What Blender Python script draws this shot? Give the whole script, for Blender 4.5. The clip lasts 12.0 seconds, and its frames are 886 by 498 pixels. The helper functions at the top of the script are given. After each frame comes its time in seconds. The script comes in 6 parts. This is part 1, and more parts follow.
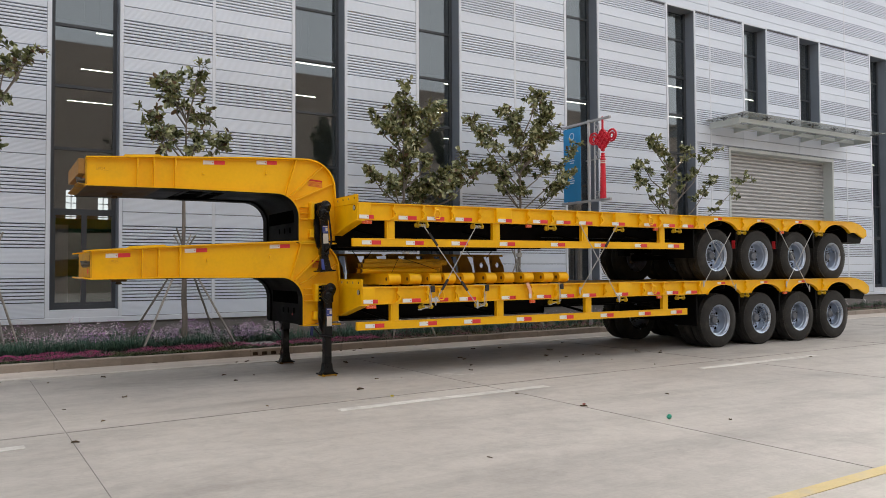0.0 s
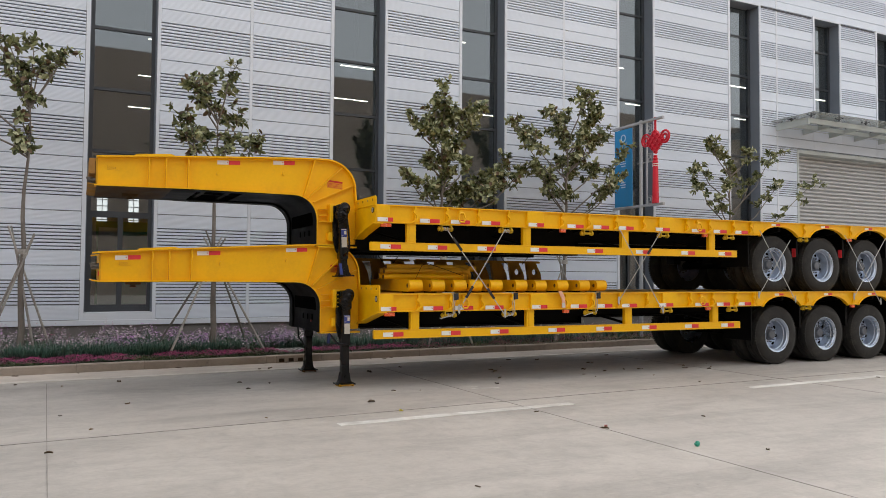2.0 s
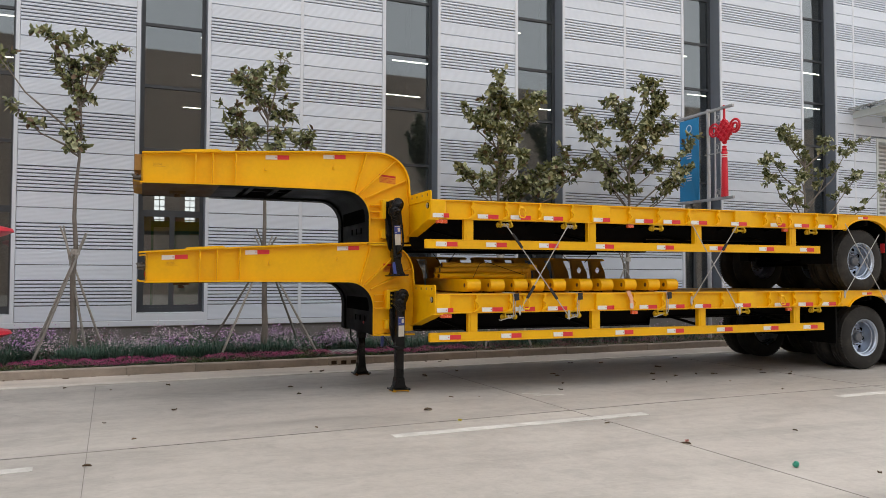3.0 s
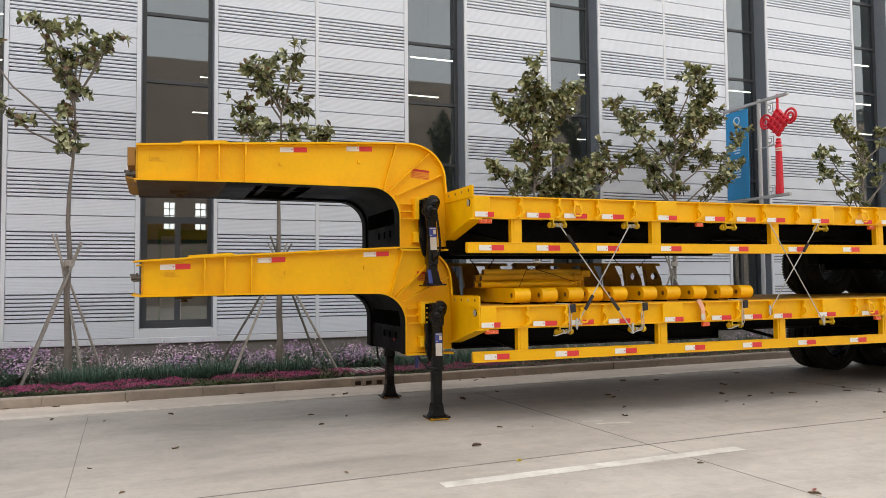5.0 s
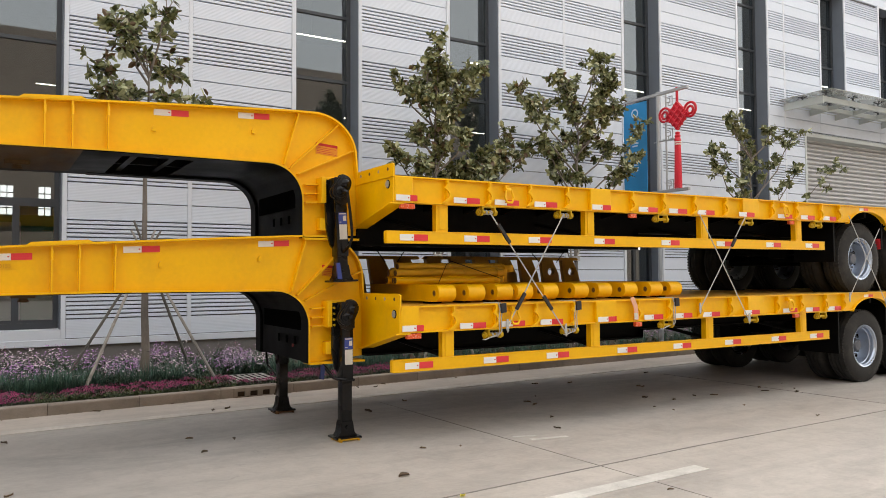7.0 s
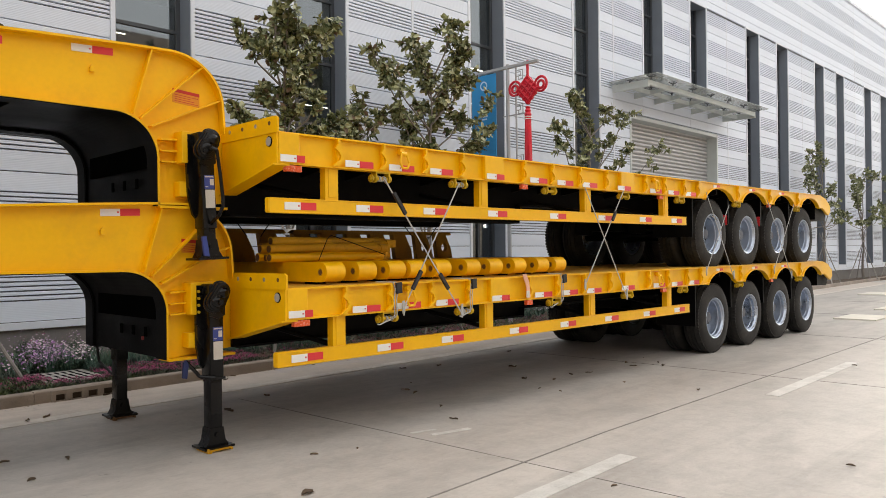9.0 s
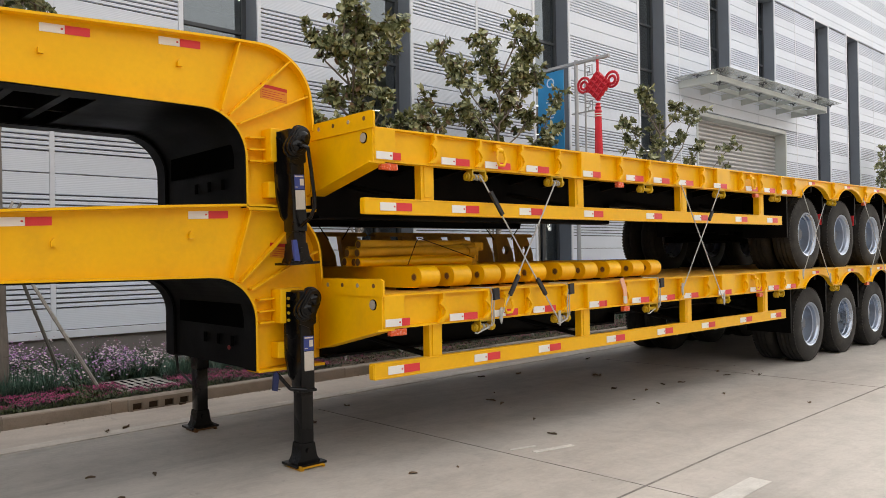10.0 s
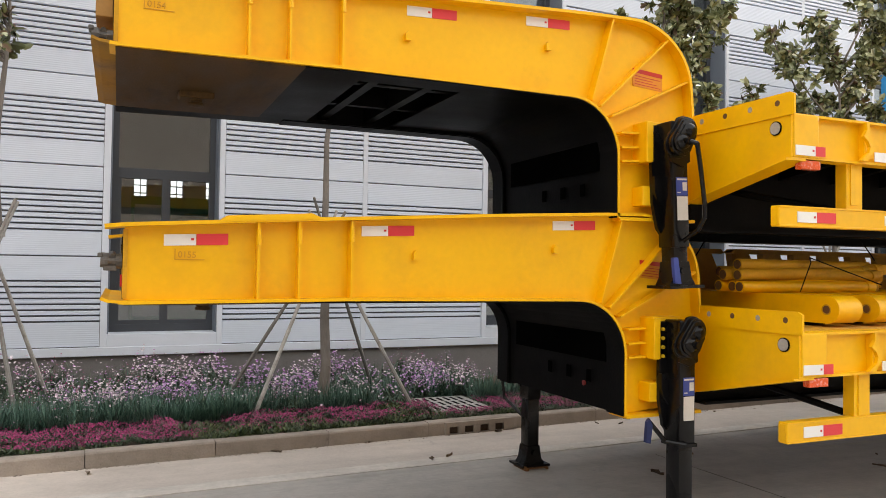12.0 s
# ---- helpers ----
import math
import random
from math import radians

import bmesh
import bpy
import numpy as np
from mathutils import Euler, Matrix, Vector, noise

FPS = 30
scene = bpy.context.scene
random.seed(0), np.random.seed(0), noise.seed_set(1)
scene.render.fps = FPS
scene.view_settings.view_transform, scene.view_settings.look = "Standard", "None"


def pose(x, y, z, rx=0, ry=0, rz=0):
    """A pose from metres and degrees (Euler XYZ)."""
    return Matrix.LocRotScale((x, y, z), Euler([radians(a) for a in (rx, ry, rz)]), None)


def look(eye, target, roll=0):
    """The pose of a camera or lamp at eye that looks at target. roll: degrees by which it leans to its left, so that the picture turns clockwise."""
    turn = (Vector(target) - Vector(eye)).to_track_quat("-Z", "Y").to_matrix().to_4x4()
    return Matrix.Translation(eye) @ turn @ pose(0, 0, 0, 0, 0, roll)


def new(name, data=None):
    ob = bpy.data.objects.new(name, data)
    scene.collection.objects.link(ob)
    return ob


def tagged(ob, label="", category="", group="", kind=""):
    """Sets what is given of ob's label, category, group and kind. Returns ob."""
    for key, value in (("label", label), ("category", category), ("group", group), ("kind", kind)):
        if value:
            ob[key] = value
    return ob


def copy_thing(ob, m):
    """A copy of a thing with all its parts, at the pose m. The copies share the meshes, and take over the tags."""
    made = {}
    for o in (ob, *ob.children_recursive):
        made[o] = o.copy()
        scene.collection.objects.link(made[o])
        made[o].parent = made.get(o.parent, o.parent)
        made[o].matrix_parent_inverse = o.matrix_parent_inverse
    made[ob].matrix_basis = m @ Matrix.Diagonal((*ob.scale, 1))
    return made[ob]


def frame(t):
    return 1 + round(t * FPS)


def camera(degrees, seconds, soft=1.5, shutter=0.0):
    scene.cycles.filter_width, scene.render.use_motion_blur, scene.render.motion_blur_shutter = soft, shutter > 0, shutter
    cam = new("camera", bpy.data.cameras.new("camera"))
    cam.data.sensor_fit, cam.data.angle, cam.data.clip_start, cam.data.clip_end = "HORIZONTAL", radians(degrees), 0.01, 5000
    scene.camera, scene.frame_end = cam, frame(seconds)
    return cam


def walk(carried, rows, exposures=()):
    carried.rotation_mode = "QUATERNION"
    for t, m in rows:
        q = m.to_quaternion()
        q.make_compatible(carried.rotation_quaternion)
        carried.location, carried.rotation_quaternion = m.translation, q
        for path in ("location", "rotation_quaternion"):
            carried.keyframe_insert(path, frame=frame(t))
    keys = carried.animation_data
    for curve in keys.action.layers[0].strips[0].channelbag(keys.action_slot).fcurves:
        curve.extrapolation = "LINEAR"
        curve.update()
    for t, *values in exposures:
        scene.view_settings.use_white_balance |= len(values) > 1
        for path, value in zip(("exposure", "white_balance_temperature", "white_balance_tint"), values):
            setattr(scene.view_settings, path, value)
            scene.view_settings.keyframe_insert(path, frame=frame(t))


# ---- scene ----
cam = camera(61.0, 12.0, 0.5)
PATH = [
    (0, (0.112, -0.14, 1.516), (1.141, 1.574, 1.576), -0.3),
    (0.5, (0.361, -0.198, 1.5), (1.333, 1.549, 1.555), -0.3),
    (1, (0.58, -0.085, 1.482), (1.537, 1.669, 1.546), -0.7),
    (1.5, (0.73, -0.027, 1.519), (1.675, 1.734, 1.593), -0.6),
    (2, (0.957, 0.104, 1.511), (1.829, 1.902, 1.589), 0.4),
    (2.5, (1.078, 0.324, 1.49), (1.862, 2.162, 1.565), 0.6),
    (3, (1.142, 0.691, 1.528), (1.887, 2.546, 1.6), 0.2),
    (5, (1.326, 2.102, 1.545), (2.041, 3.968, 1.638), -0.5),
    (5.5, (1.388, 2.447, 1.584), (2.105, 4.311, 1.69), -0.2),
    (6, (1.346, 2.82, 1.571), (2.094, 4.673, 1.669), -0.3),
    (6.5, (1.352, 3.135, 1.562), (2.185, 4.951, 1.644), -0.6),
    (7, (1.382, 3.459, 1.569), (2.413, 5.171, 1.643), -0.3),
    (7.5, (1.353, 3.787, 1.556), (2.549, 5.388, 1.61), 0.1),
    (7.7, (1.297, 3.923, 1.55), (2.542, 5.488, 1.597), 0.1),
    (9.3, (1.342, 4.864, 1.562), (2.776, 6.259, 1.572), -0.7),
    (9.5, (1.321, 4.997, 1.579), (2.746, 6.4, 1.592), -0.9),
    (10, (1.319, 5.303, 1.568), (2.661, 6.786, 1.588), -0.9),
    (10.5, (1.359, 5.633, 1.589), (2.565, 7.228, 1.61), -0.3),
    (11, (1.296, 5.961, 1.577), (2.386, 7.638, 1.597), -0.2),
    (11.5, (1.212, 6.282, 1.594), (2.134, 8.056, 1.628), 0.2),
    (12, (1.176, 6.587, 1.622), (1.968, 8.423, 1.675), 0.8),
]
walk(cam, [(t, look(eye, target, roll)) for t, eye, target, roll in PATH],
     [(0, 1.43, 6800, 10), (3.2, 1.56, 6900, 10), (5.5, 1.82, 7100, 10), (7.7, 1.75, 7100, 10), (9.5, 1.66, 7100, 10), (12, 2.02, 7000, 10)])

# ---- world, sun ----
world = bpy.data.worlds.new("sky")
scene.world = world
world.use_nodes = True
wn = world.node_tree.nodes
wl = world.node_tree.links
sky = wn.new("ShaderNodeTexSky")
sky.sky_type = "NISHITA"
sky.sun_disc = False
sky.sun_elevation = radians(18)
sky.sun_rotation = radians(64)
sky.air_density, sky.dust_density, sky.ozone_density = 1.0, 4.0, 1.0
pale = wn.new("ShaderNodeHueSaturation")
pale.inputs["Saturation"].default_value = 0.25
wl.new(sky.outputs[0], pale.inputs["Color"])
haze = wn.new("ShaderNodeMix")
haze.data_type = "RGBA"
haze.inputs[0].default_value = 0.4
haze.inputs[7].default_value = (4.6, 4.7, 4.9, 1)
wl.new(pale.outputs[0], haze.inputs[6])
wl.new(haze.outputs[2], wn["Background"].inputs["Color"])
wn["Background"].inputs["Strength"].default_value = 0.15
sun = new("sun", bpy.data.lights.new("sun", "SUN"))
sun.data.energy, sun.data.angle, sun.data.color = 1.2, radians(12), (1.0, 0.86, 0.66)
sun.matrix_world = look((30, 15, 20), (30 - 0.86, 15 - 0.42, 20 - 0.31))

# ---- materials ----


def mat(name, colour, rough=0.6, metal=0.0, spread=0.12, scale=3.0, fine=60.0, bump=0.1, dirt=None, dirt_amount=0.0, dirt_scale=1.5, stretch=(1, 1, 1), rnd=0.0, spec=0.5, ribs=0.0):
    m = bpy.data.materials.new(name)
    m.use_nodes = True
    n, l = m.node_tree.nodes, m.node_tree.links
    b = n["Principled BSDF"]
    b.inputs["Roughness"].default_value = rough
    b.inputs["Metallic"].default_value = metal
    b.inputs["Specular IOR Level"].default_value = spec
    geo = n.new("ShaderNodeNewGeometry")
    mp = n.new("ShaderNodeMapping")
    mp.inputs["Scale"].default_value = stretch
    l.new(geo.outputs["Position"], mp.inputs["Vector"])
    big = n.new("ShaderNodeTexNoise")
    big.inputs["Scale"].default_value = scale
    big.inputs["Detail"].default_value = 6
    l.new(mp.outputs[0], big.inputs["Vector"])
    small = n.new("ShaderNodeTexNoise")
    small.inputs["Scale"].default_value = fine
    small.inputs["Detail"].default_value = 3
    l.new(mp.outputs[0], small.inputs["Vector"])
    add = n.new("ShaderNodeMath")
    add.operation = "MULTIPLY_ADD"
    l.new(small.outputs[0], add.inputs[0])
    add.inputs[1].default_value = 0.5
    l.new(big.outputs[0], add.inputs[2])
    rng = n.new("ShaderNodeMapRange")
    rng.inputs["From Min"].default_value, rng.inputs["From Max"].default_value = 0.45, 1.05
    rng.inputs["To Min"].default_value, rng.inputs["To Max"].default_value = 1 - spread, 1 + spread
    l.new(add.outputs[0], rng.inputs["Value"])
    hsv = n.new("ShaderNodeHueSaturation")
    hsv.inputs["Color"].default_value = (*colour, 1)
    val = rng.outputs[0]
    if rnd:
        oi = n.new("ShaderNodeObjectInfo")
        r2 = n.new("ShaderNodeMapRange")
        r2.inputs["To Min"].default_value, r2.inputs["To Max"].default_value = 1 - rnd, 1 + rnd
        l.new(oi.outputs["Random"], r2.inputs["Value"])
        mul = n.new("ShaderNodeMath")
        mul.operation = "MULTIPLY"
        l.new(val, mul.inputs[0])
        l.new(r2.outputs[0], mul.inputs[1])
        val = mul.outputs[0]
    l.new(val, hsv.inputs["Value"])
    out = hsv.outputs[0]
    if dirt:
        dn = n.new("ShaderNodeTexNoise")
        dn.inputs["Scale"].default_value = dirt_scale
        dn.inputs["Detail"].default_value = 8
        dn.inputs["Roughness"].default_value = 0.7
        l.new(mp.outputs[0], dn.inputs["Vector"])
        dr = n.new("ShaderNodeMapRange")
        dr.inputs["From Min"].default_value, dr.inputs["From Max"].default_value = 0.5, 0.75
        dr.inputs["To Max"].default_value = dirt_amount
        l.new(dn.outputs[0], dr.inputs["Value"])
        mx = n.new("ShaderNodeMix")
        mx.data_type = "RGBA"
        l.new(dr.outputs[0], mx.inputs[0])
        l.new(out, mx.inputs[6])
        mx.inputs[7].default_value = (*dirt, 1)
        out = mx.outputs[2]
    l.new(out, b.inputs["Base Color"])
    rr = n.new("ShaderNodeMapRange")
    rr.inputs["From Min"].default_value, rr.inputs["From Max"].default_value = 0.3, 0.7
    rr.inputs["To Min"].default_value, rr.inputs["To Max"].default_value = max(0.02, rough - 0.08), min(1, rough + 0.1)
    l.new(big.outputs[0], rr.inputs["Value"])
    l.new(rr.outputs[0], b.inputs["Roughness"])
    if bump:
        bp = n.new("ShaderNodeBump")
        bp.inputs["Strength"].default_value = bump
        bp.inputs["Distance"].default_value = 0.01
        l.new(small.outputs[0], bp.inputs["Height"])
        l.new(bp.outputs[0], b.inputs["Normal"])
    if ribs:
        sep = n.new("ShaderNodeSeparateXYZ")
        l.new(geo.outputs["Position"], sep.inputs[0])
        turns = n.new("ShaderNodeMath")
        turns.operation = "MULTIPLY"
        turns.inputs[1].default_value = 2 * math.pi / ribs
        l.new(sep.outputs[2], turns.inputs[0])
        wave = n.new("ShaderNodeMath")
        wave.operation = "SINE"
        l.new(turns.outputs[0], wave.inputs[0])
        bp.inputs["Strength"].default_value = 0.35
        bp.inputs["Distance"].default_value = 0.0015
        l.new(wave.outputs[0], bp.inputs["Height"])
    return m


YELLOW = mat("yellow_paint", (0.88, 0.47, 0.004), 0.40, spread=0.07, scale=1.3, fine=25, bump=0.06, dirt=(0.52, 0.25, 0.02), dirt_amount=0.35, dirt_scale=2.2, spec=0.35)
OLD_YELLOW = mat("dull_yellow_paint", (0.58, 0.30, 0.012), 0.6, spread=0.16, scale=3, dirt=(0.10, 0.05, 0.015), dirt_amount=0.7, dirt_scale=4.0, spec=0.3)
# soiled yellow again, darkened for the shade between the two decks
RAMP_YELLOW = mat("shaded_soiled_yellow_paint", (0.36, 0.18, 0.012), 0.6, spread=0.16, scale=3, dirt=(0.10, 0.05, 0.015), dirt_amount=0.7, dirt_scale=4.0, spec=0.3)
DECK = mat("deck_plate_paint", (0.66, 0.34, 0.03), 0.55, spread=0.15, scale=2, dirt=(0.32, 0.22, 0.12), dirt_amount=0.7, dirt_scale=1.2)
WINCH = mat("grimy_winch_paint", (0.60, 0.38, 0.012), 0.5, spread=0.2, scale=6, dirt=(0.14, 0.09, 0.03), dirt_amount=0.8, dirt_scale=14, spec=0.35)
PRIMER = mat("rusty_primer", (0.15, 0.072, 0.028), 0.7, spread=0.2, dirt=(0.06, 0.03, 0.015), dirt_amount=0.8, dirt_scale=5, spec=0.3)
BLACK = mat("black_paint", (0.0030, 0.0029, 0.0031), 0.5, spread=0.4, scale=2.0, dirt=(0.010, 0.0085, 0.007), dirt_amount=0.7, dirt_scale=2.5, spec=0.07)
LEGBLACK = mat("leg_black_paint", (0.0035, 0.0035, 0.004), 0.24, spread=0.3, fine=20, bump=0.2, dirt=(0.022, 0.020, 0.019), dirt_amount=0.3, dirt_scale=8, spec=0.28)
RUBBER = mat("tyre_rubber", (0.020, 0.019, 0.018), 0.7, spread=0.35, dirt=(0.085, 0.075, 0.062), dirt_amount=0.5, dirt_scale=4, spec=0.3)
RIM = mat("rim_silver", (0.46, 0.52, 0.62), 0.30, 0.85, spread=0.10, dirt=(0.22, 0.19, 0.16), dirt_amount=0.35, dirt_scale=9)
HUB = mat("dark_hub_iron", (0.13, 0.14, 0.16), 0.5, 0.3, spread=0.3, fine=40)
COUPLING = mat("grimy_cast_iron", (0.10, 0.095, 0.09), 0.45, 0.5, spread=0.4, fine=40, bump=0.3, dirt=(0.30, 0.28, 0.26), dirt_amount=0.5, dirt_scale=30)
HEAD_BROWN = mat("brown_undercoat", (0.36, 0.19, 0.055), 0.6, spread=0.15, scale=5, dirt=(0.16, 0.09, 0.04), dirt_amount=0.6, dirt_scale=6, spec=0.25)
STEEL = mat("worn_steel", (0.40, 0.39, 0.37), 0.45, 0.7, spread=0.2)
WHITE_TAPE = mat("white_reflective", (0.80, 0.79, 0.76), 0.35, spread=0.05, fine=300)
RED_TAPE = mat("red_reflective", (0.72, 0.035, 0.045), 0.35, spread=0.08, fine=300)
DULL_RED = mat("dull_dark_red", (0.22, 0.018, 0.016), 0.5, spread=0.2)
ORANGE_LENS = mat("orange_lens", (0.80, 0.10, 0.02), 0.2, spread=0.3, fine=150, dirt=(0.85, 0.55, 0.45), dirt_amount=0.9, dirt_scale=55)
LABEL_ORANGE = mat("orange_label", (0.72, 0.27, 0.01), 0.5, spread=0.05)
LABEL_RED = mat("red_label", (0.55, 0.02, 0.01), 0.5, spread=0.05)
LABEL_BLUE = mat("blue_label", (0.035, 0.06, 0.27), 0.45, spread=0.1)
WHITE_BAND = mat("white_plastic", (0.75, 0.73, 0.70), 0.5, spread=0.1)
NAVY = mat("navy_cloth", (0.014, 0.022, 0.085), 0.8, spread=0.3)
LABEL_GREY = mat("grey_label", (0.62, 0.58, 0.52), 0.5, spread=0.15, fine=120)
LENS_GREY = mat("dusty_lens", (0.36, 0.33, 0.29), 0.15, spread=0.2, fine=80)
LETTER = mat("ochre_stamp", (0.60, 0.28, 0.004), 0.5, spread=0.05)
PANEL = mat("silver_panel", (0.655, 0.71, 0.80), 0.55, 0.10, spread=0.035, scale=0.6, fine=12, bump=0.02, rnd=0.04, ribs=0.024)
SLOT = mat("panel_groove", (0.10, 0.105, 0.12), 0.7, spread=0.1)
TRIM = mat("light_grey_trim", (0.66, 0.70, 0.77), 0.45, spread=0.04)
REVEAL = mat("slate_reveal", (0.165, 0.190, 0.232), 0.5, spread=0.08)
FRAME = mat("dark_window_frame", (0.045, 0.052, 0.062), 0.4, spread=0.1)
SKID = mat("greasy_skid_plate", (0.085, 0.046, 0.015), 0.6, spread=0.35, scale=4, dirt=(0.010, 0.008, 0.007), dirt_amount=1.0, dirt_scale=2.2, stretch=(1.6, 0.5, 1), spec=0.25)
PLINTH = mat("plinth_render", (0.195, 0.185, 0.178), 0.9, spread=0.2, dirt=(0.14, 0.13, 0.12), dirt_amount=0.6)
ROOFING = mat("roof_sheet", (0.45, 0.46, 0.48), 0.6)
SHUTTER = mat("shutter_metal", (0.52, 0.52, 0.53), 0.5, 0.2, spread=0.06)
CANOPY = mat("canopy_steel", (0.50, 0.54, 0.535), 0.5, spread=0.08)
CONCRETE = mat("road_concrete", (0.395, 0.366, 0.336), 0.58, spread=0.14, scale=0.45, fine=35, bump=0.25, dirt=(0.31, 0.29, 0.27), dirt_amount=0.75, dirt_scale=0.30, stretch=(0.55, 1.0, 1.0))


def weather(m, amount, pores):
    """Cloudy stains, long faint tyre streaks and dark pores over a finished material."""
    n, l = m.node_tree.nodes, m.node_tree.links
    base = n["Principled BSDF"].inputs["Base Color"]
    src = base.links[0].from_socket
    geo = n.new("ShaderNodeNewGeometry")
    for scale, stretch, lo, hi, dark in ((0.9, (0.6, 1.2, 1), 0.46, 0.72, 1 - amount), (0.7, (0.16, 2.6, 1), 0.50, 0.74, 1 - amount * 0.8), (5.0, (1, 1, 1), 0.42, 0.70, 1 - amount * 0.5), (110.0, (1, 1, 1), 0.60, 0.68, 1 - pores), (7.0, (1, 1, 1), 0.68, 0.74, 1 - amount * 1.3)):
        mp = n.new("ShaderNodeMapping")
        mp.inputs["Scale"].default_value = stretch
        l.new(geo.outputs["Position"], mp.inputs["Vector"])
        t = n.new("ShaderNodeTexNoise")
        t.inputs["Scale"].default_value = scale
        t.inputs["Detail"].default_value = 7
        t.inputs["Roughness"].default_value = 0.62
        t.inputs["Distortion"].default_value = 0.6
        l.new(mp.outputs[0], t.inputs["Vector"])
        r = n.new("ShaderNodeMapRange")
        r.inputs["From Min"].default_value, r.inputs["From Max"].default_value = lo, hi
        r.inputs["To Min"].default_value, r.inputs["To Max"].default_value = 1.03, dark
        l.new(t.outputs[0], r.inputs["Value"])
        h = n.new("ShaderNodeHueSaturation")
        l.new(src, h.inputs["Color"])
        l.new(r.outputs[0], h.inputs["Value"])
        src = h.outputs[0]
    l.new(src, base)
    return m


weather(CONCRETE, 0.22, 0.25)
GUTTER = mat("gutter_concrete", (0.485, 0.428, 0.38), 0.75, spread=0.14, scale=0.6, fine=35, bump=0.25, dirt=(0.40, 0.35, 0.31), dirt_amount=0.6, dirt_scale=0.8)
weather(GUTTER, 0.14, 0.22)
JOINT = mat("joint_sealant", (0.20, 0.185, 0.17), 0.9, spread=0.45, dirt=(0.40, 0.375, 0.345), dirt_amount=0.9, dirt_scale=2.5)
PAINT = mat("worn_white_marking", (0.555, 0.54, 0.51), 0.8, spread=0.18, scale=4, dirt=(0.41, 0.385, 0.355), dirt_amount=1.0, dirt_scale=3.2)
weather(PAINT, 0.15, 0.3)
WORN_LINE = mat("faded_white_line", (0.56, 0.52, 0.475), 0.8, spread=0.2, scale=3, fine=25, dirt=(0.44, 0.395, 0.355), dirt_amount=1.0, dirt_scale=1.6)
weather(WORN_LINE, 0.2, 0.3)
PAINT_Y = mat("worn_yellow_marking", (0.56, 0.44, 0.21), 0.8, spread=0.15, scale=4, dirt=(0.42, 0.38, 0.30), dirt_amount=0.8, dirt_scale=3)
KERB = mat("kerb_stone", (0.325, 0.277, 0.236), 0.9, spread=0.18, scale=2.5, fine=80, bump=0.3, dirt=(0.17, 0.15, 0.13), dirt_amount=0.6, dirt_scale=3, rnd=0.08)
weather(KERB, 0.22, 0.25)
RUSTY_SILT = mat("drain_silt", (0.05, 0.032, 0.02), 0.95, spread=0.4, fine=60, bump=0.4)
SOIL = mat("bed_soil", (0.10, 0.07, 0.05), 0.95, spread=0.35, fine=30, bump=0.6)
BARK = mat("bark", (0.175, 0.155, 0.138), 0.9, spread=0.3, scale=6, fine=50, bump=0.5, stretch=(1, 1, 0.3))
BAMBOO = mat("stake_wood", (0.30, 0.285, 0.265), 0.8, spread=0.3, scale=7, rnd=0.5, dirt=(0.13, 0.10, 0.08), dirt_amount=0.6, dirt_scale=9)
RED = mat("red_plastic", (0.62, 0.012, 0.035), 0.4, spread=0.2, fine=90)
BANNER = mat("blue_banner", (0.015, 0.27, 0.60), 0.6, spread=0.08)
BANNER_TXT = mat("pale_banner_marks", (0.50, 0.66, 0.85), 0.6, spread=0.05)
GALV = mat("galvanised_pole", (0.40, 0.42, 0.45), 0.45, 0.3, spread=0.1)
STRAP = mat("grey_strap", (0.42, 0.42, 0.41), 0.7, spread=0.15)
DARKCLOTH = mat("dark_rubber_pad", (0.018, 0.018, 0.022), 0.7)
PINKCLOTH = mat("pink_cloth", (0.80, 0.42, 0.28), 0.8)
CONC_INT = mat("interior_floor", (0.24, 0.26, 0.28), 0.7)
INT_WALL = mat("interior_wall", (0.31, 0.34, 0.38), 0.8)
INT_GREEN = mat("interior_green", (0.05, 0.22, 0.11), 0.7)
INT_WHITE = mat("interior_white", (0.65, 0.65, 0.63), 0.6)
DRYLEAF = mat("dry_leaf", (0.13, 0.085, 0.05), 0.8, spread=0.3, rnd=0.4)
GREENBALL = mat("green_plastic", (0.02, 0.30, 0.20), 0.4)
GRATE = mat("drain_grate", (0.36, 0.35, 0.33), 0.7, spread=0.15)
# near-black that paints the shade inside holes and slots; also the lamp ring
HOLE = mat("painted_recess_black", (0.0012, 0.0012, 0.0012), 0.9, spread=0.1, spec=0.02)
WOODEND = mat("pale_board", (0.70, 0.665, 0.59), 0.8, spread=0.1)


def leafy(name, a, b, rough=0.55):
    m = bpy.data.materials.new(name)
    m.use_nodes = True
    n, l = m.node_tree.nodes, m.node_tree.links
    g = n.new("ShaderNodeNewGeometry")
    r = n.new("ShaderNodeValToRGB")
    r.color_ramp.elements[0].color = (*a, 1)
    r.color_ramp.elements[1].color = (*b, 1)
    l.new(g.outputs["Random Per Island"], r.inputs[0])
    l.new(r.outputs[0], n["Principled BSDF"].inputs["Base Color"])
    n["Principled BSDF"].inputs["Roughness"].default_value = rough
    return m


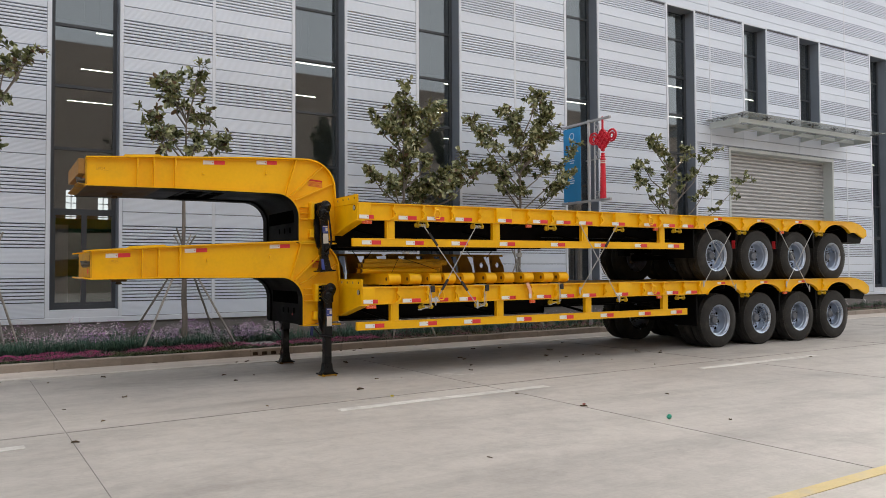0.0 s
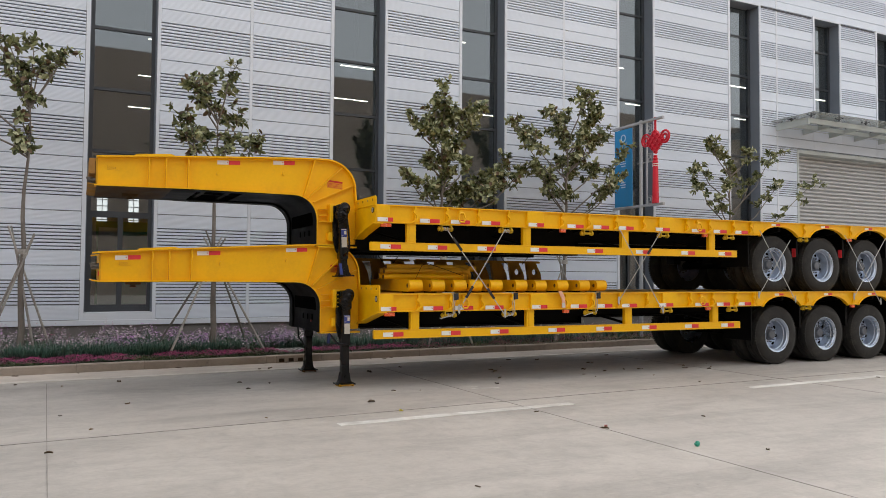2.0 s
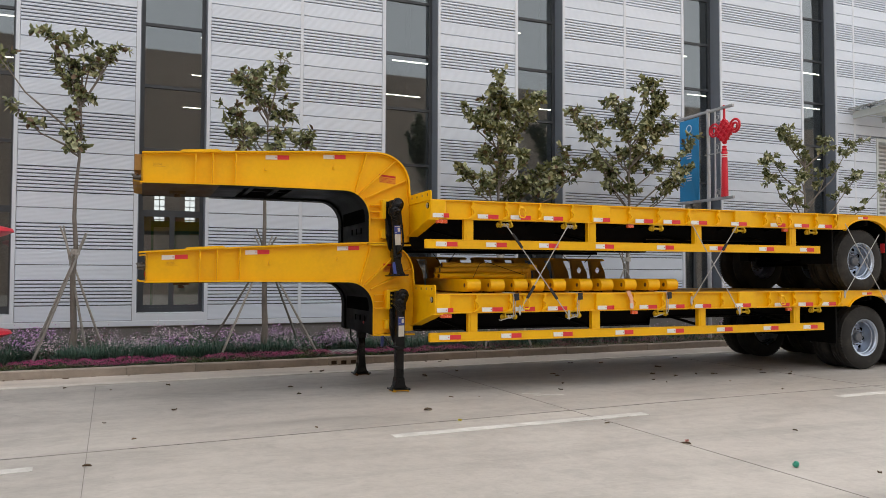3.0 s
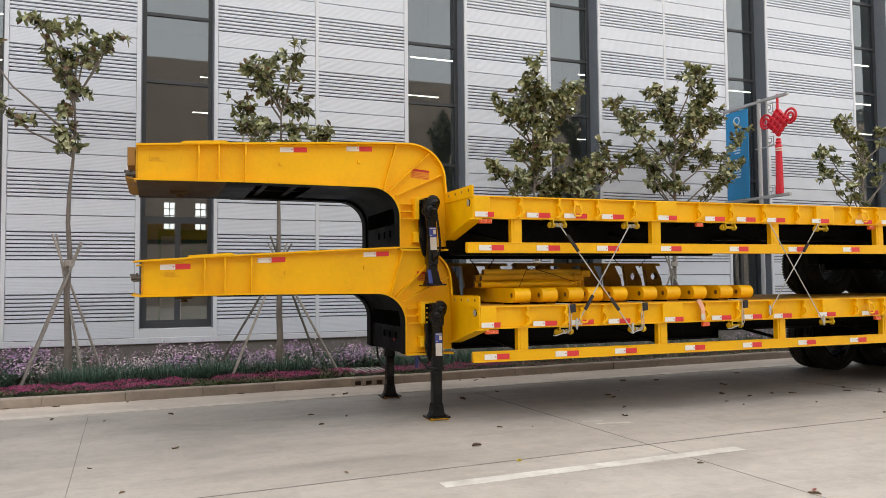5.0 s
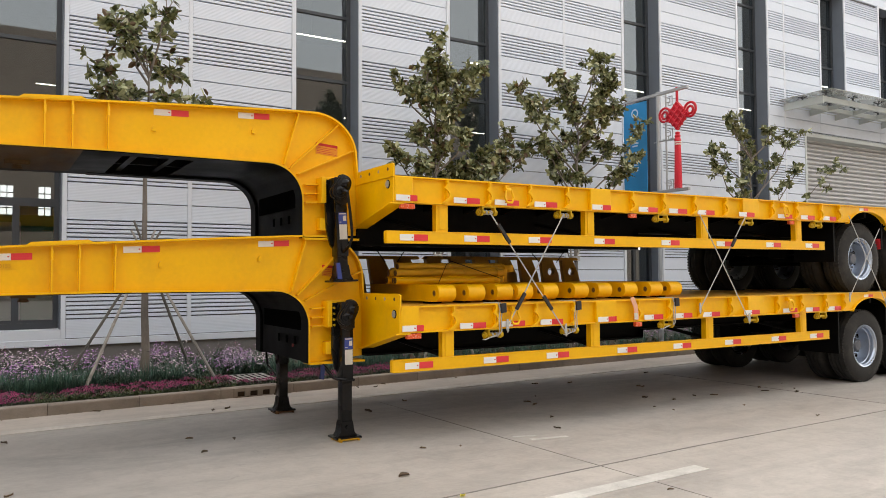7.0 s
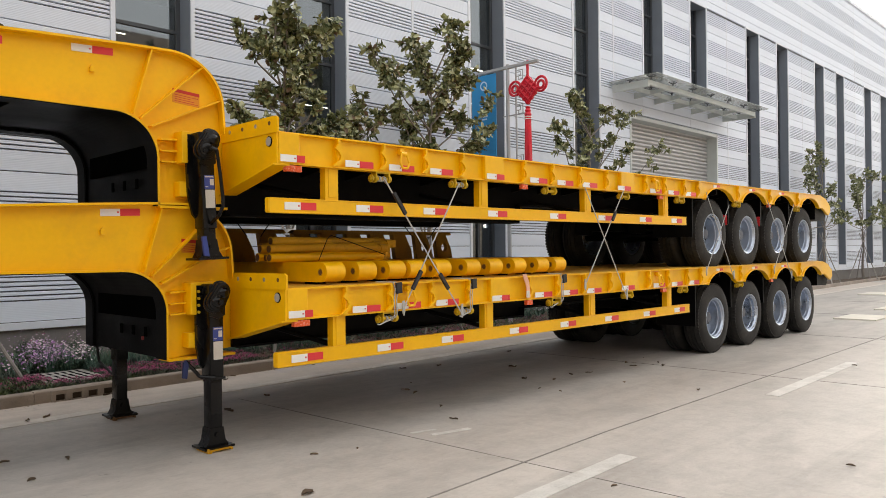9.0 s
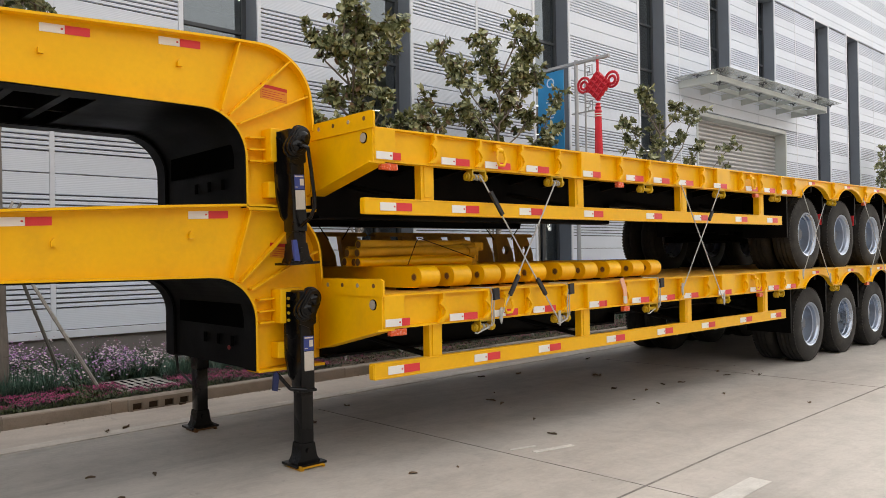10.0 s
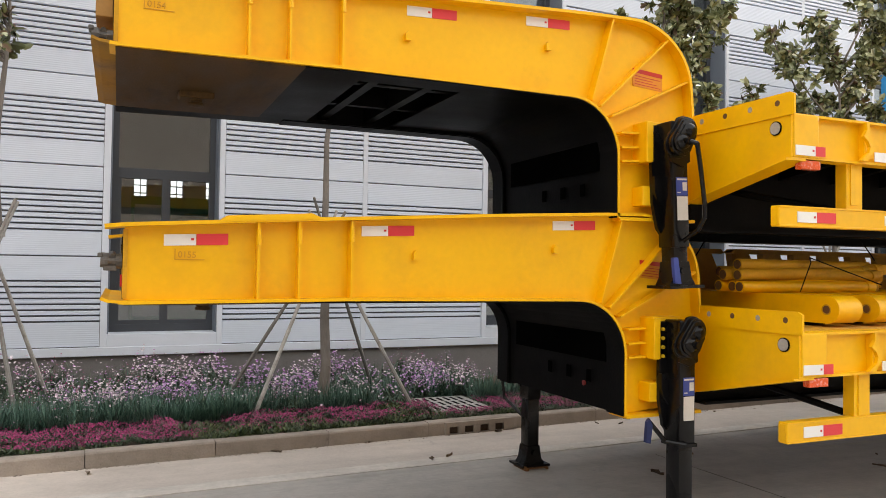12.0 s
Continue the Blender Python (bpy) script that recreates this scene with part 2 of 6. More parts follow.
LEAF = leafy("leaves", (0.045, 0.064, 0.024), (0.31, 0.33, 0.165), 0.27)
# the palest stop puts gloss highlights into the colour of some leaves
leaf_glint_stops = LEAF.node_tree.nodes["Color Ramp"].color_ramp.elements
leaf_glint_stops[1].position = 0.8
leaf_glint_stops.new(1.0).color = (0.56, 0.57, 0.38, 1)
LEAF_BROWN = leafy("brown_leaf", (0.10, 0.06, 0.03), (0.17, 0.11, 0.06))
GRASSY = leafy("stems", (0.020, 0.048, 0.027), (0.115, 0.160, 0.092))
TUFT = leafy("blue_green_tufts", (0.030, 0.088, 0.064), (0.130, 0.235, 0.178))
LILAC = leafy("lilac_petals", (0.28, 0.09, 0.32), (0.62, 0.40, 0.68))
WHITEP = leafy("white_petals", (0.36, 0.24, 0.31), (0.76, 0.70, 0.72))
MAGENTA = leafy("magenta_petals", (0.09, 0.011, 0.034), (0.46, 0.050, 0.20))
LAWN = leafy("mossy_blades", (0.035, 0.060, 0.016), (0.15, 0.20, 0.06))


def glass_mat():
    m = bpy.data.materials.new("window_glass")
    m.use_nodes = True
    n, l = m.node_tree.nodes, m.node_tree.links
    n.remove(n["Principled BSDF"])
    tr = n.new("ShaderNodeBsdfTransparent")
    tr.inputs[0].default_value = (0.54, 0.60, 0.64, 1)
    gl = n.new("ShaderNodeBsdfGlossy")
    gl.inputs["Roughness"].default_value = 0.02
    gl.inputs["Color"].default_value = (0.86, 0.94, 1, 1)
    fr = n.new("ShaderNodeFresnel")
    fr.inputs["IOR"].default_value = 2.3
    mx = n.new("ShaderNodeMixShader")
    l.new(fr.outputs[0], mx.inputs[0])
    l.new(tr.outputs[0], mx.inputs[1])
    l.new(gl.outputs[0], mx.inputs[2])
    l.new(mx.outputs[0], n["Material Output"].inputs[0])
    return m


def clear_mat():
    m = bpy.data.materials.new("pane_back")
    m.use_nodes = True
    n, l = m.node_tree.nodes, m.node_tree.links
    n.remove(n["Principled BSDF"])
    tr = n.new("ShaderNodeBsdfTransparent")
    tr.inputs[0].default_value = (0.97, 0.98, 0.97, 1)
    l.new(tr.outputs[0], n["Material Output"].inputs[0])
    return m


FROSTED = mat("frosted_glass", (0.48, 0.52, 0.505), 0.25, spread=0.08, scale=1.5, fine=20, bump=0.0, dirt=(0.22, 0.23, 0.22), dirt_amount=0.5, dirt_scale=1.2)
FROSTED.node_tree.nodes["Principled BSDF"].inputs["Alpha"].default_value = 0.55
GLASS = glass_mat()
PANE_BACK = clear_mat()


def glow(name, colour, strength):
    m = bpy.data.materials.new(name)
    m.use_nodes = True
    b = m.node_tree.nodes["Principled BSDF"]
    b.inputs["Base Color"].default_value = (*colour, 1)
    b.inputs["Emission Color"].default_value = (*colour, 1)
    b.inputs["Emission Strength"].default_value = strength
    return m


TUBE_LIGHT = glow("strip_light", (1.0, 0.93, 0.78), 3.0)

# ---- mesh helpers ----
ORIGIN = Vector((0, 0, 0))
SHIFT = Vector((0, 0, 0))


def part(name, bm, material, parent=None, label="", smooth=False):
    me = bpy.data.meshes.new(name)
    if ORIGIN.length:
        bmesh.ops.translate(bm, verts=bm.verts, vec=-ORIGIN)
    bmesh.ops.recalc_face_normals(bm, faces=bm.faces)
    bm.to_mesh(me)
    bm.free()
    if smooth:
        me.polygons.foreach_set("use_smooth", [True] * len(me.polygons))
        me.set_sharp_from_angle(angle=radians(40))
    for m in material if isinstance(material, (list, tuple)) else [material]:
        me.materials.append(m)
    ob = new(name, me)
    ob.parent = parent
    if label:
        ob["label"] = label
    return ob


def shared(name, source, parent, place):
    ob = new(name, source.data)
    ob.parent = parent
    ob.matrix_basis = Matrix.Translation(place)
    return ob


def thing(name, place, label, category, group="", kind=""):
    ob = new(name)
    ob.location = Vector(place) + SHIFT
    ob.empty_display_size = 0.2
    return tagged(ob, label, category, group, kind)


def box(bm, x0, x1, y0, y1, z0, z1, bevel=0.0):
    r = bmesh.ops.create_cube(bm, size=1.0)
    for v in r["verts"]:
        v.co = Vector((x0 + (v.co.x + 0.5) * (x1 - x0), y0 + (v.co.y + 0.5) * (y1 - y0), z0 + (v.co.z + 0.5) * (z1 - z0)))
    if bevel:
        es = list({e for v in r["verts"] for e in v.link_edges})
        bmesh.ops.bevel(bm, geom=es, offset=bevel, segments=2, affect="EDGES", profile=0.5)
    return bm


def prism(bm, pts, a, b, axis="y"):
    """A flat outline given in the two other axes, made solid from a to b along one axis."""
    def place(p, t):
        return {"y": (p[0], t, p[1]), "x": (t, p[0], p[1]), "z": (p[0], p[1], t)}[axis]
    lo = [bm.verts.new(place(p, a)) for p in pts]
    hi = [bm.verts.new(place(p, b)) for p in pts]
    bm.faces.new(lo)
    bm.faces.new(hi)
    n = len(pts)
    for i in range(n):
        bm.faces.new((lo[i], lo[(i + 1) % n], hi[(i + 1) % n], hi[i]))
    return bm


def ribbon(bm, pts, thick, y0, y1):
    """A bent plate that follows a line in x and z, from y0 to y1."""
    out = []
    for i, p in enumerate(pts):
        a, b = Vector(pts[max(0, i - 1)]), Vector(pts[min(len(pts) - 1, i + 1)])
        d = (b - a).normalized()
        n = Vector((-d.y, d.x)) * thick
        out.append((p[0] + n.x, p[1] + n.y))
    rings = [[bm.verts.new((q[0], y, q[1])) for q, y in ((p, y0), (o, y0), (o, y1), (p, y1))] for p, o in zip(pts, out)]
    for r, s in zip(rings, rings[1:]):
        for k in range(4):
            bm.faces.new((r[k], r[(k + 1) % 4], s[(k + 1) % 4], s[k]))
    bm.faces.new(rings[0])
    bm.faces.new(rings[-1])
    return bm


def rod(bm, p, q, r, r2=None, seg=10, caps=True):
    p, q = Vector(p), Vector(q)
    d = q - p
    m = Matrix.Translation((p + q) / 2) @ d.to_track_quat("Z", "Y").to_matrix().to_4x4()
    bmesh.ops.create_cone(bm, cap_ends=caps, segments=seg, radius1=r, radius2=r if r2 is None else r2, depth=d.length, matrix=m)
    return bm


def tube(bm, pts, r, seg=8):
    for a, b in zip(pts, pts[1:]):
        rod(bm, a, b, r, seg=seg)
    for p in pts[1:-1]:
        bmesh.ops.create_icosphere(bm, subdivisions=1, radius=r * 1.02, matrix=Matrix.Translation(p))
    return bm


def lathe(bm, profile, centre, seg=40, axis="y", ends="both"):
    """Turn a profile of (radius, along) about an axis; ends: both closed, the last one alone, or a ring."""
    c = Vector(centre)
    rings = []
    for r, t in profile:
        ring = []
        for k in range(seg):
            a = 2 * math.pi * k / seg
            v = {"y": (r * math.cos(a), t, r * math.sin(a)), "z": (r * math.cos(a), r * math.sin(a), t), "x": (t, r * math.cos(a), r * math.sin(a))}[axis]
            ring.append(bm.verts.new(c + Vector(v)))
        rings.append(ring)
    for r, s in zip(rings, rings[1:]):
        for k in range(seg):
            bm.faces.new((r[k], r[(k + 1) % seg], s[(k + 1) % seg], s[k]))
    if ends == "both":
        bm.faces.new(rings[0])
    if ends == "ring":
        for k in range(seg):
            bm.faces.new((rings[-1][k], rings[-1][(k + 1) % seg], rings[0][(k + 1) % seg], rings[0][k]))
    else:
        bm.faces.new(rings[-1])
    return bm


def arc(cx, cz, rx, rz, a0, a1, n=10):
    return [(cx + rx * math.cos(radians(a0 + (a1 - a0) * k / n)), cz + rz * math.sin(radians(a0 + (a1 - a0) * k / n))) for k in range(n + 1)]


def B():
    return bmesh.new()


# ---- ground ----
KERB_Y, KERB_TURN = 13.14, 0.05


def kerb_y(x):
    """The face of the kerb, which runs slightly away from the road joints."""
    return KERB_Y + KERB_TURN * min(x, 40.0)


bm = B()
prism(bm, [(-400, -900), (1200, -900), (1200, kerb_y(40)), (40, kerb_y(40)), (-30, kerb_y(-30)), (-400, kerb_y(-30))], -0.3, 0.0, "z")
prism(bm, [(-400, kerb_y(-30)), (-30, kerb_y(-30)), (40, kerb_y(40)), (1200, kerb_y(40)), (1200, 900), (-400, 900)], -0.3, -0.02, "z")
ground = tagged(part("road", bm, CONCRETE), "pale grey concrete yard road with worn joints", "road", kind="structure")


def strip(bm, x0, y0, x1, y1, w, h):
    d = Vector((x1 - x0, y1 - y0)).normalized()
    n = Vector((-d.y, d.x)) * w / 2
    prism(bm, [(x0 + n.x, y0 + n.y), (x1 + n.x, y1 + n.y), (x1 - n.x, y1 - n.y), (x0 - n.x, y0 - n.y)], -0.01, h, "z")


bm = B()
strip(bm, -8, 7.40, 1.5, 7.935, 0.015, 0.003)
strip(bm, 1.5, 7.935, 6.95, 8.245, 0.016, 0.003)
strip(bm, 6.95, 8.245, 14.7, 8.425, 0.015, 0.003)
strip(bm, 14.7, 8.425, 70, 9.6, 0.016, 0.003)
for x in (-4.2, 0.83, 5.83, 10.85, 15.9, 20.9, 25.9):
    strip(bm, x + 0.034 * 17.2, -12, x - 0.034 * 6.8, 12.0, 0.005, 0.003)
tagged(part("road_joint", bm, JOINT), "dark sealed joints between the concrete slabs", "road joint", kind="structure")
bm = B()
for x0, x1 in ((-3.5, 0.38), (3.4, 6.4), (9.5, 12.6), (15.5, 18.6), (21.6, 24.6)):
    strip(bm, x0, 7.40 + 0.053 * x0 - 0.0010 * x0 * x0, x1, 7.40 + 0.053 * x1 - 0.0010 * x1 * x1, 0.15, 0.004)
strip(bm, 5.78, 9.46, 6.02, 9.40, 0.04, 0.004)
strip(bm, 5.86, 9.28, 6.25, 9.20, 0.06, 0.004)
tagged(part("road_marking", bm, PAINT), "worn white painted road lines", "road marking", kind="structure")
bm = B()
strip(bm, 2.0, 2.93, 60, 4.9, 0.12, 0.0045)
tagged(part("road_marking", bm, PAINT_Y), "worn yellow painted edge line", "road marking", kind="structure")

bm = B()
strip(bm, -9, 11.90, 40, 14.05, 0.19, 0.0065)
tagged(part("gutter_line", bm, WORN_LINE), "faded, worn pale line beside the gutter", "road marking", kind="structure")
bm = B()
prism(bm, [(-30, 10.93), (40, 14.0), (40, kerb_y(40) + 0.02), (-30, kerb_y(-30) + 0.02)], -0.02, 0.0035, "z")
tagged(part("gutter_slab", bm, GUTTER), "paler concrete gutter strip along the kerb", "gutter", kind="structure")
bm = B()
prism(bm, [(-30, kerb_y(-30) + 0.13), (40, kerb_y(40) + 0.13), (90, kerb_y(40) + 0.13), (90, 16.3), (-30, 16.3)], -0.05, 0.095, "z")
tagged(part("flower_bed_soil", bm, SOIL), "dark soil of the planted bed", "soil", kind="structure")

# ---- building ----
WALL_Y = 16.27
ROOF_Z = 13.8
TOP_Z = 9.87
SILL_Z = 0.80
BASE_Z = 0.64
OPEN = [(-5.25, -4.05), (-2.25, -1.05), (1.07, 2.31), (6.03, 7.26), (9.27, 10.48), (14.08, 15.27), (18.2, 19.42), (21.88, 23.06), (24.95, 26.12), (29.45, 30.62), (32.42, 33.6), (36.8, 38.0), (39.7, 40.85), (44.1, 45.3), (47.0, 48.2), (51.5, 52.7), (54.5, 55.7), (59.0, 60.2), (62.0, 63.2)]
DOOR = (21.1, 26.8, 5.52)
SEAMS = (-0.6 - 3.0, 4.2, 12.27, 20.17, 27.76, 35.25, 42.6, 50.0, 57.5)
RECESS = 0.42
X0, X1 = -14.0, 70.0

wall = thing("wall_north", (0, WALL_Y, 0), "long hall facade of silver ribbed metal panels", "wall", kind="structure")
# solid backing between the openings
bm = B()
edges = [X0] + [e for o in OPEN for e in o] + [X1]
for a, b in zip(edges[::2], edges[1::2]):
    z0 = 0.0
    if a > 19 and a < 26.9 and b < 30:
        z0 = DOOR[2]
    if a == 19.42:
        box(bm, a, DOOR[0] - 0.05, WALL_Y + 0.03, WALL_Y + RECESS + 0.1, 0.0, DOOR[2])
    if b == 29.45:
        box(bm, DOOR[1] + 0.05, b, WALL_Y + 0.03, WALL_Y + RECESS + 0.1, 0.0, DOOR[2])
    box(bm, a, b, WALL_Y + 0.03, WALL_Y + RECESS + 0.1, z0, TOP_Z)
for a, b in OPEN:
    if not (20 < a < 26):
        box(bm, a, b, WALL_Y + 0.06, WALL_Y + RECESS + 0.1, 0, SILL_Z - 0.02)
    else:
        box(bm, a, b, WALL_Y + 0.06, WALL_Y + RECESS + 0.1, DOOR[2], 6.35)
box(bm, X0, X1, WALL_Y + 0.03, WALL_Y + RECESS + 0.1, TOP_Z, ROOF_Z)
for v in bm.verts:
    v.co.y -= WALL_Y
part("wall_backing", bm, SLOT, wall)
bm = B()
box(bm, X0, DOOR[0], 0.02, 0.05, 0.0, BASE_Z)
box(bm, DOOR[1], X1, 0.02, 0.05, 0.0, BASE_Z)
part("plinth", bm, PLINTH, wall, "stained grey rendered plinth")
PERIOD, SEAM0 = 1.055, 1.71


def panel_mesh(width, z0, z1):
    """A sheet with narrow open slots: raised bars between two seam gaps."""
    bm = B()
    cuts = []
    k = math.floor((z0 - SEAM0) / PERIOD) - 1
    while SEAM0 + k * PERIOD < z1 + PERIOD:
        s = SEAM0 + k * PERIOD
        cuts.append((s - 0.006, s + 0.006))
        for j in range(8):
            c = s + 0.30 + j * 0.0665
            cuts.append((c - 0.0095, c + 0.0095))
        k += 1
    z = z0
    for a, b in cuts:
        if b <= z0 or a >= z1:
            continue
        if a > z:
            prism(bm, [(0.0, z), (-0.012, z + 0.004), (-0.012, a - 0.004), (0.0, a), (0.03, a), (0.03, z)], 0, width, "x")
        z = b
    if z < z1:
        prism(bm, [(0.0, z), (-0.012, z + 0.004), (-0.012, z1 - 0.002), (0.0, z1), (0.03, z1), (0.03, z)], 0, width, "x")
    return bm


def place_panels(a, b, z0, z1):
    k = math.floor((z0 - SEAM0) / PERIOD)
    lo = z0
    while lo < z1 - 0.02:
        hi = min(z1, SEAM0 + (k + 1) * PERIOD - 0.006)
        if hi > lo + 0.02:
            key = (round(b - a, 2), round(lo, 2), round(hi, 2))
            if key not in PANELS:
                PANELS[key] = part("panel", panel_mesh(b - a, lo, hi), PANEL, wall)
                PANELS[key].location = (a, 0, 0)
            else:
                shared("panel", PANELS[key], wall, (a, 0, 0))
        lo = hi + 0.012
        k += 1


PANELS = {}
for a, b in zip(edges[::2], edges[1::2]):
    a, b = a + (0.07 if a != X0 else 0), b - (0.08 if b != X1 else 0)
    cut = [s for s in SEAMS if a < s < b]
    spans = [(a, cut[0] - 0.035), (cut[0] + 0.035, b)] if cut else [(a, b)]
    for p, q in spans:
        z0 = BASE_Z + 0.02
        if 20 < p < 25.5 and q > 21:
            z0 = DOOR[2] + 0.1
            if p < DOOR[0]:
                place_panels(p, DOOR[0] - 0.08, BASE_Z + 0.02, z0 - 0.012)
            place_panels(p, q, z0, TOP_Z - 0.05)
        elif 26 < p < 27:
            place_panels(DOOR[1] + 0.08, q, BASE_Z + 0.02, DOOR[2] + 0.088)
            place_panels(p, q, DOOR[2] + 0.1, TOP_Z - 0.05)
        else:
            place_panels(p, q, z0, TOP_Z - 0.05)
    for s in cut:
        bm = B()
        box(bm, s - 0.032, s + 0.032, -0.016, 0.02, BASE_Z, TOP_Z - 0.05)
        part("cover_strip", bm, TRIM, wall)
for a, b in ((a, b) for a, b in OPEN if 20 < a < 26):
    place_panels(a - 0.07, b + 0.07, DOOR[2] + 0.1, 6.3)
seams = [X0, *SEAMS, X1]
for a, b in zip(seams, seams[1:]):
    place_panels(a + 0.035, b - 0.035, TOP_Z + 0.03, ROOF_Z - 0.12)
for s in SEAMS:
    bm = B()
    box(bm, s - 0.032, s + 0.032, -0.016, 0.02, TOP_Z + 0.03, ROOF_Z - 0.12)
    part("cover_strip", bm, TRIM, wall)
bm = B()
box(bm, X0, DOOR[0] - 0.1, -0.035, 0.02, BASE_Z - 0.09, BASE_Z + 0.012, 0.006)
box(bm, DOOR[1] + 0.1, X1, -0.035, 0.02, BASE_Z - 0.09, BASE_Z + 0.012, 0.006)
part("drip_trim", bm, TRIM, wall)
bm = B()
box(bm, X0, X1, -0.06, 0.3, ROOF_Z - 0.12, ROOF_Z + 0.05, 0.01)
part("coping", bm, TRIM, wall)


def window(a, b, z0, z1, n):
    w = thing(f"window_{n}", (a, WALL_Y, 0), "tall dark-framed window set deep in a slate reveal", "window", kind="structure")
    W = b - a
    bm = B()
    box(bm, -0.075, 0.0, -0.028, 0.05, z0 - (0.147 if z0 < 2 else 0.10), z1 + 0.06, 0.004)
    part("side_trim", bm, TRIM, w, "pale metal edge trim")
    bm = B()
    box(bm, W, W + 0.065, -0.028, 0.05, z0 - (0.147 if z0 < 2 else 0.10), z1 + 0.06, 0.004)
    part("side_trim", bm, TRIM, w, "pale metal edge trim")
    bm = B()
    box(bm, 0.0, W, -0.022, 0.05, z1, z1 + 0.05)
    part("head_trim", bm, TRIM, w)
    bm = B()
    box(bm, 0.0, W, -0.022, RECESS, z0 - (0.147 if z0 < 2 else 0.10), z0, 0.004)
    part("sill", bm, TRIM, w, "pale sloping metal sill")
    bm = B()
    box(bm, -0.002, 0.015, 0.0, RECESS, z0, z1)
    box(bm, W - 0.015, W + 0.002, 0.0, RECESS, z0, z1)
    box(bm, 0.015, W - 0.015, 0.0, RECESS, z1 - 0.015, z1)
    part("reveal", bm, REVEAL, w, "slate grey reveal")
    y0, y1 = RECESS - 0.09, RECESS - 0.01
    bm = B()
    box(bm, 0.015, 0.085, y0, y1, z0, z1 - 0.015)
    box(bm, W - 0.085, W - 0.015, y0, y1, z0, z1 - 0.015)
    box(bm, 0.085, W - 0.085, y0, y1, z0, z0 + 0.09)
    bars = [z for z in (2.75, 4.02, 5.28, 6.52, 7.74, 8.95) if z0 + 0.3 < z < z1 - 0.2]
    for z in bars:
        h = 0.062 if z == 2.75 else 0.028
        box(bm, 0.085, W - 0.085, y0, y1, z - h, z + h)
    if z0 < 1.5:
        box(bm, W / 2 - 0.03, W / 2 + 0.03, y0, y1, z0 + 0.09, 2.69)
        for u in (0.085, W / 2 + 0.03):
            box(bm, u, u + 0.035, y0 + 0.01, y1 - 0.01, z0 + 0.09, 2.69)
            box(bm, u + 0.035, u + W / 2 - 0.115, y0 + 0.01, y1 - 0.01, z0 + 0.09, z0 + 0.14)
    part("window_frame", bm, FRAME, w)
    levels = [z0 + 0.09, *bars, z1 - 0.02]
    for lo, hi in zip(levels, levels[1:]):
        bm = B()
        box(bm, 0.085, W - 0.085, y0 + 0.035, y0 + 0.045, lo + 0.03, hi - 0.03)
        for f in bm.faces:
            f.material_index = 0 if f.calc_center_median().y < y0 + 0.037 else 1
        pane = part("pane", bm, [GLASS, PANE_BACK], w)
        pane.visible_shadow = False
    return w


for n, (a, b) in enumerate(OPEN):
    window(a, b, 6.4 if 20 < a < 26 else SILL_Z, TOP_Z, n + 1)

# roller door and its canopy
door = thing("door_1", (DOOR[0], WALL_Y, 0), "closed grey steel roller shutter door", "door", kind="structure")
DW = DOOR[1] - DOOR[0]
bm = B()
z = 0.0
while z < DOOR[2] - 0.02:
    prism(bm, [(0.40, z), (0.33, z + 0.04), (0.33, z + 0.085), (0.40, z + 0.12), (0.43, z + 0.12), (0.43, z)], 0.0, DW, "x")
    z += 0.123
part("shutter", bm, SHUTTER, door)
bm = B()
box(bm, -0.08, 0.0, -0.03, 0.42, 0, DOOR[2] + 0.08)
box(bm, DW, DW + 0.08, -0.03, 0.42, 0, DOOR[2] + 0.08)
box(bm, 0, DW, -0.03, 0.42, DOOR[2] - 0.03, DOOR[2] + 0.08)
part("door_frame", bm, CANOPY, door)
canopy = thing("entrance_canopy", (20.1, WALL_Y, 6.2), "grey steel canopy with glass panels over the roller door", "canopy")
CW, CD = 7.3, 1.15
for x in (0.0, CW - 0.08):
    bm = B()
    box(bm, x, x + 0.08, -CD, 0, -0.1, 0.1, 0.006)
    part("end_beam", bm, CANOPY, canopy)
for k in range(1, 6):
    x = CW * k / 6
    bm = B()
    prism(bm, [(-CD, -0.02), (-CD, 0.05), (0, 0.05), (0, -0.12)], x - 0.03, x + 0.03, "x")
    part("rafter", bm, CANOPY, canopy)
for k in range(7):
    x = CW * k / 6
    for y in (-CD - 0.10, -CD * 0.5):
        # four-armed point fixing that carries the glass
        bm = B()
        rod(bm, (x, y, 0.08), (x, y, 0.13), 0.022, seg=10)
        for sx in (-1, 1):
            for sy in (-1, 1):
                rod(bm, (x, y, 0.13), (x + sx * 0.07, y + sy * 0.07, 0.165), 0.012, seg=8)
                rod(bm, (x + sx * 0.07, y + sy * 0.07, 0.155), (x + sx * 0.07, y + sy * 0.07, 0.176), 0.024, seg=12)
        part("spider_fixing", bm, FRAME, canopy, "dark four-armed glass fixing")
bm = B()
box(bm, 0.08, CW - 0.08, -CD, -CD + 0.07, -0.05, 0.09, 0.006)
part("front_beam", bm, CANOPY, canopy)
bm = B()
box(bm, 0.05, CW - 0.05, -0.55, -0.48, -0.07, 0.05)
part("purlin", bm, CANOPY, canopy)
bm = B()
prism(bm, [(-CD - 0.36, 0.185), (0, 0.165), (0, 0.180), (-CD - 0.36, 0.20)], -0.18, CW + 0.26, "x")
part("glass_sheet", bm, FROSTED, canopy, "frosted glass sheet")
bm = B()
box(bm, 0.0, CW, 0.0, 0.02, -0.16, 0.16)
part("wall_plate", bm, CANOPY, canopy)

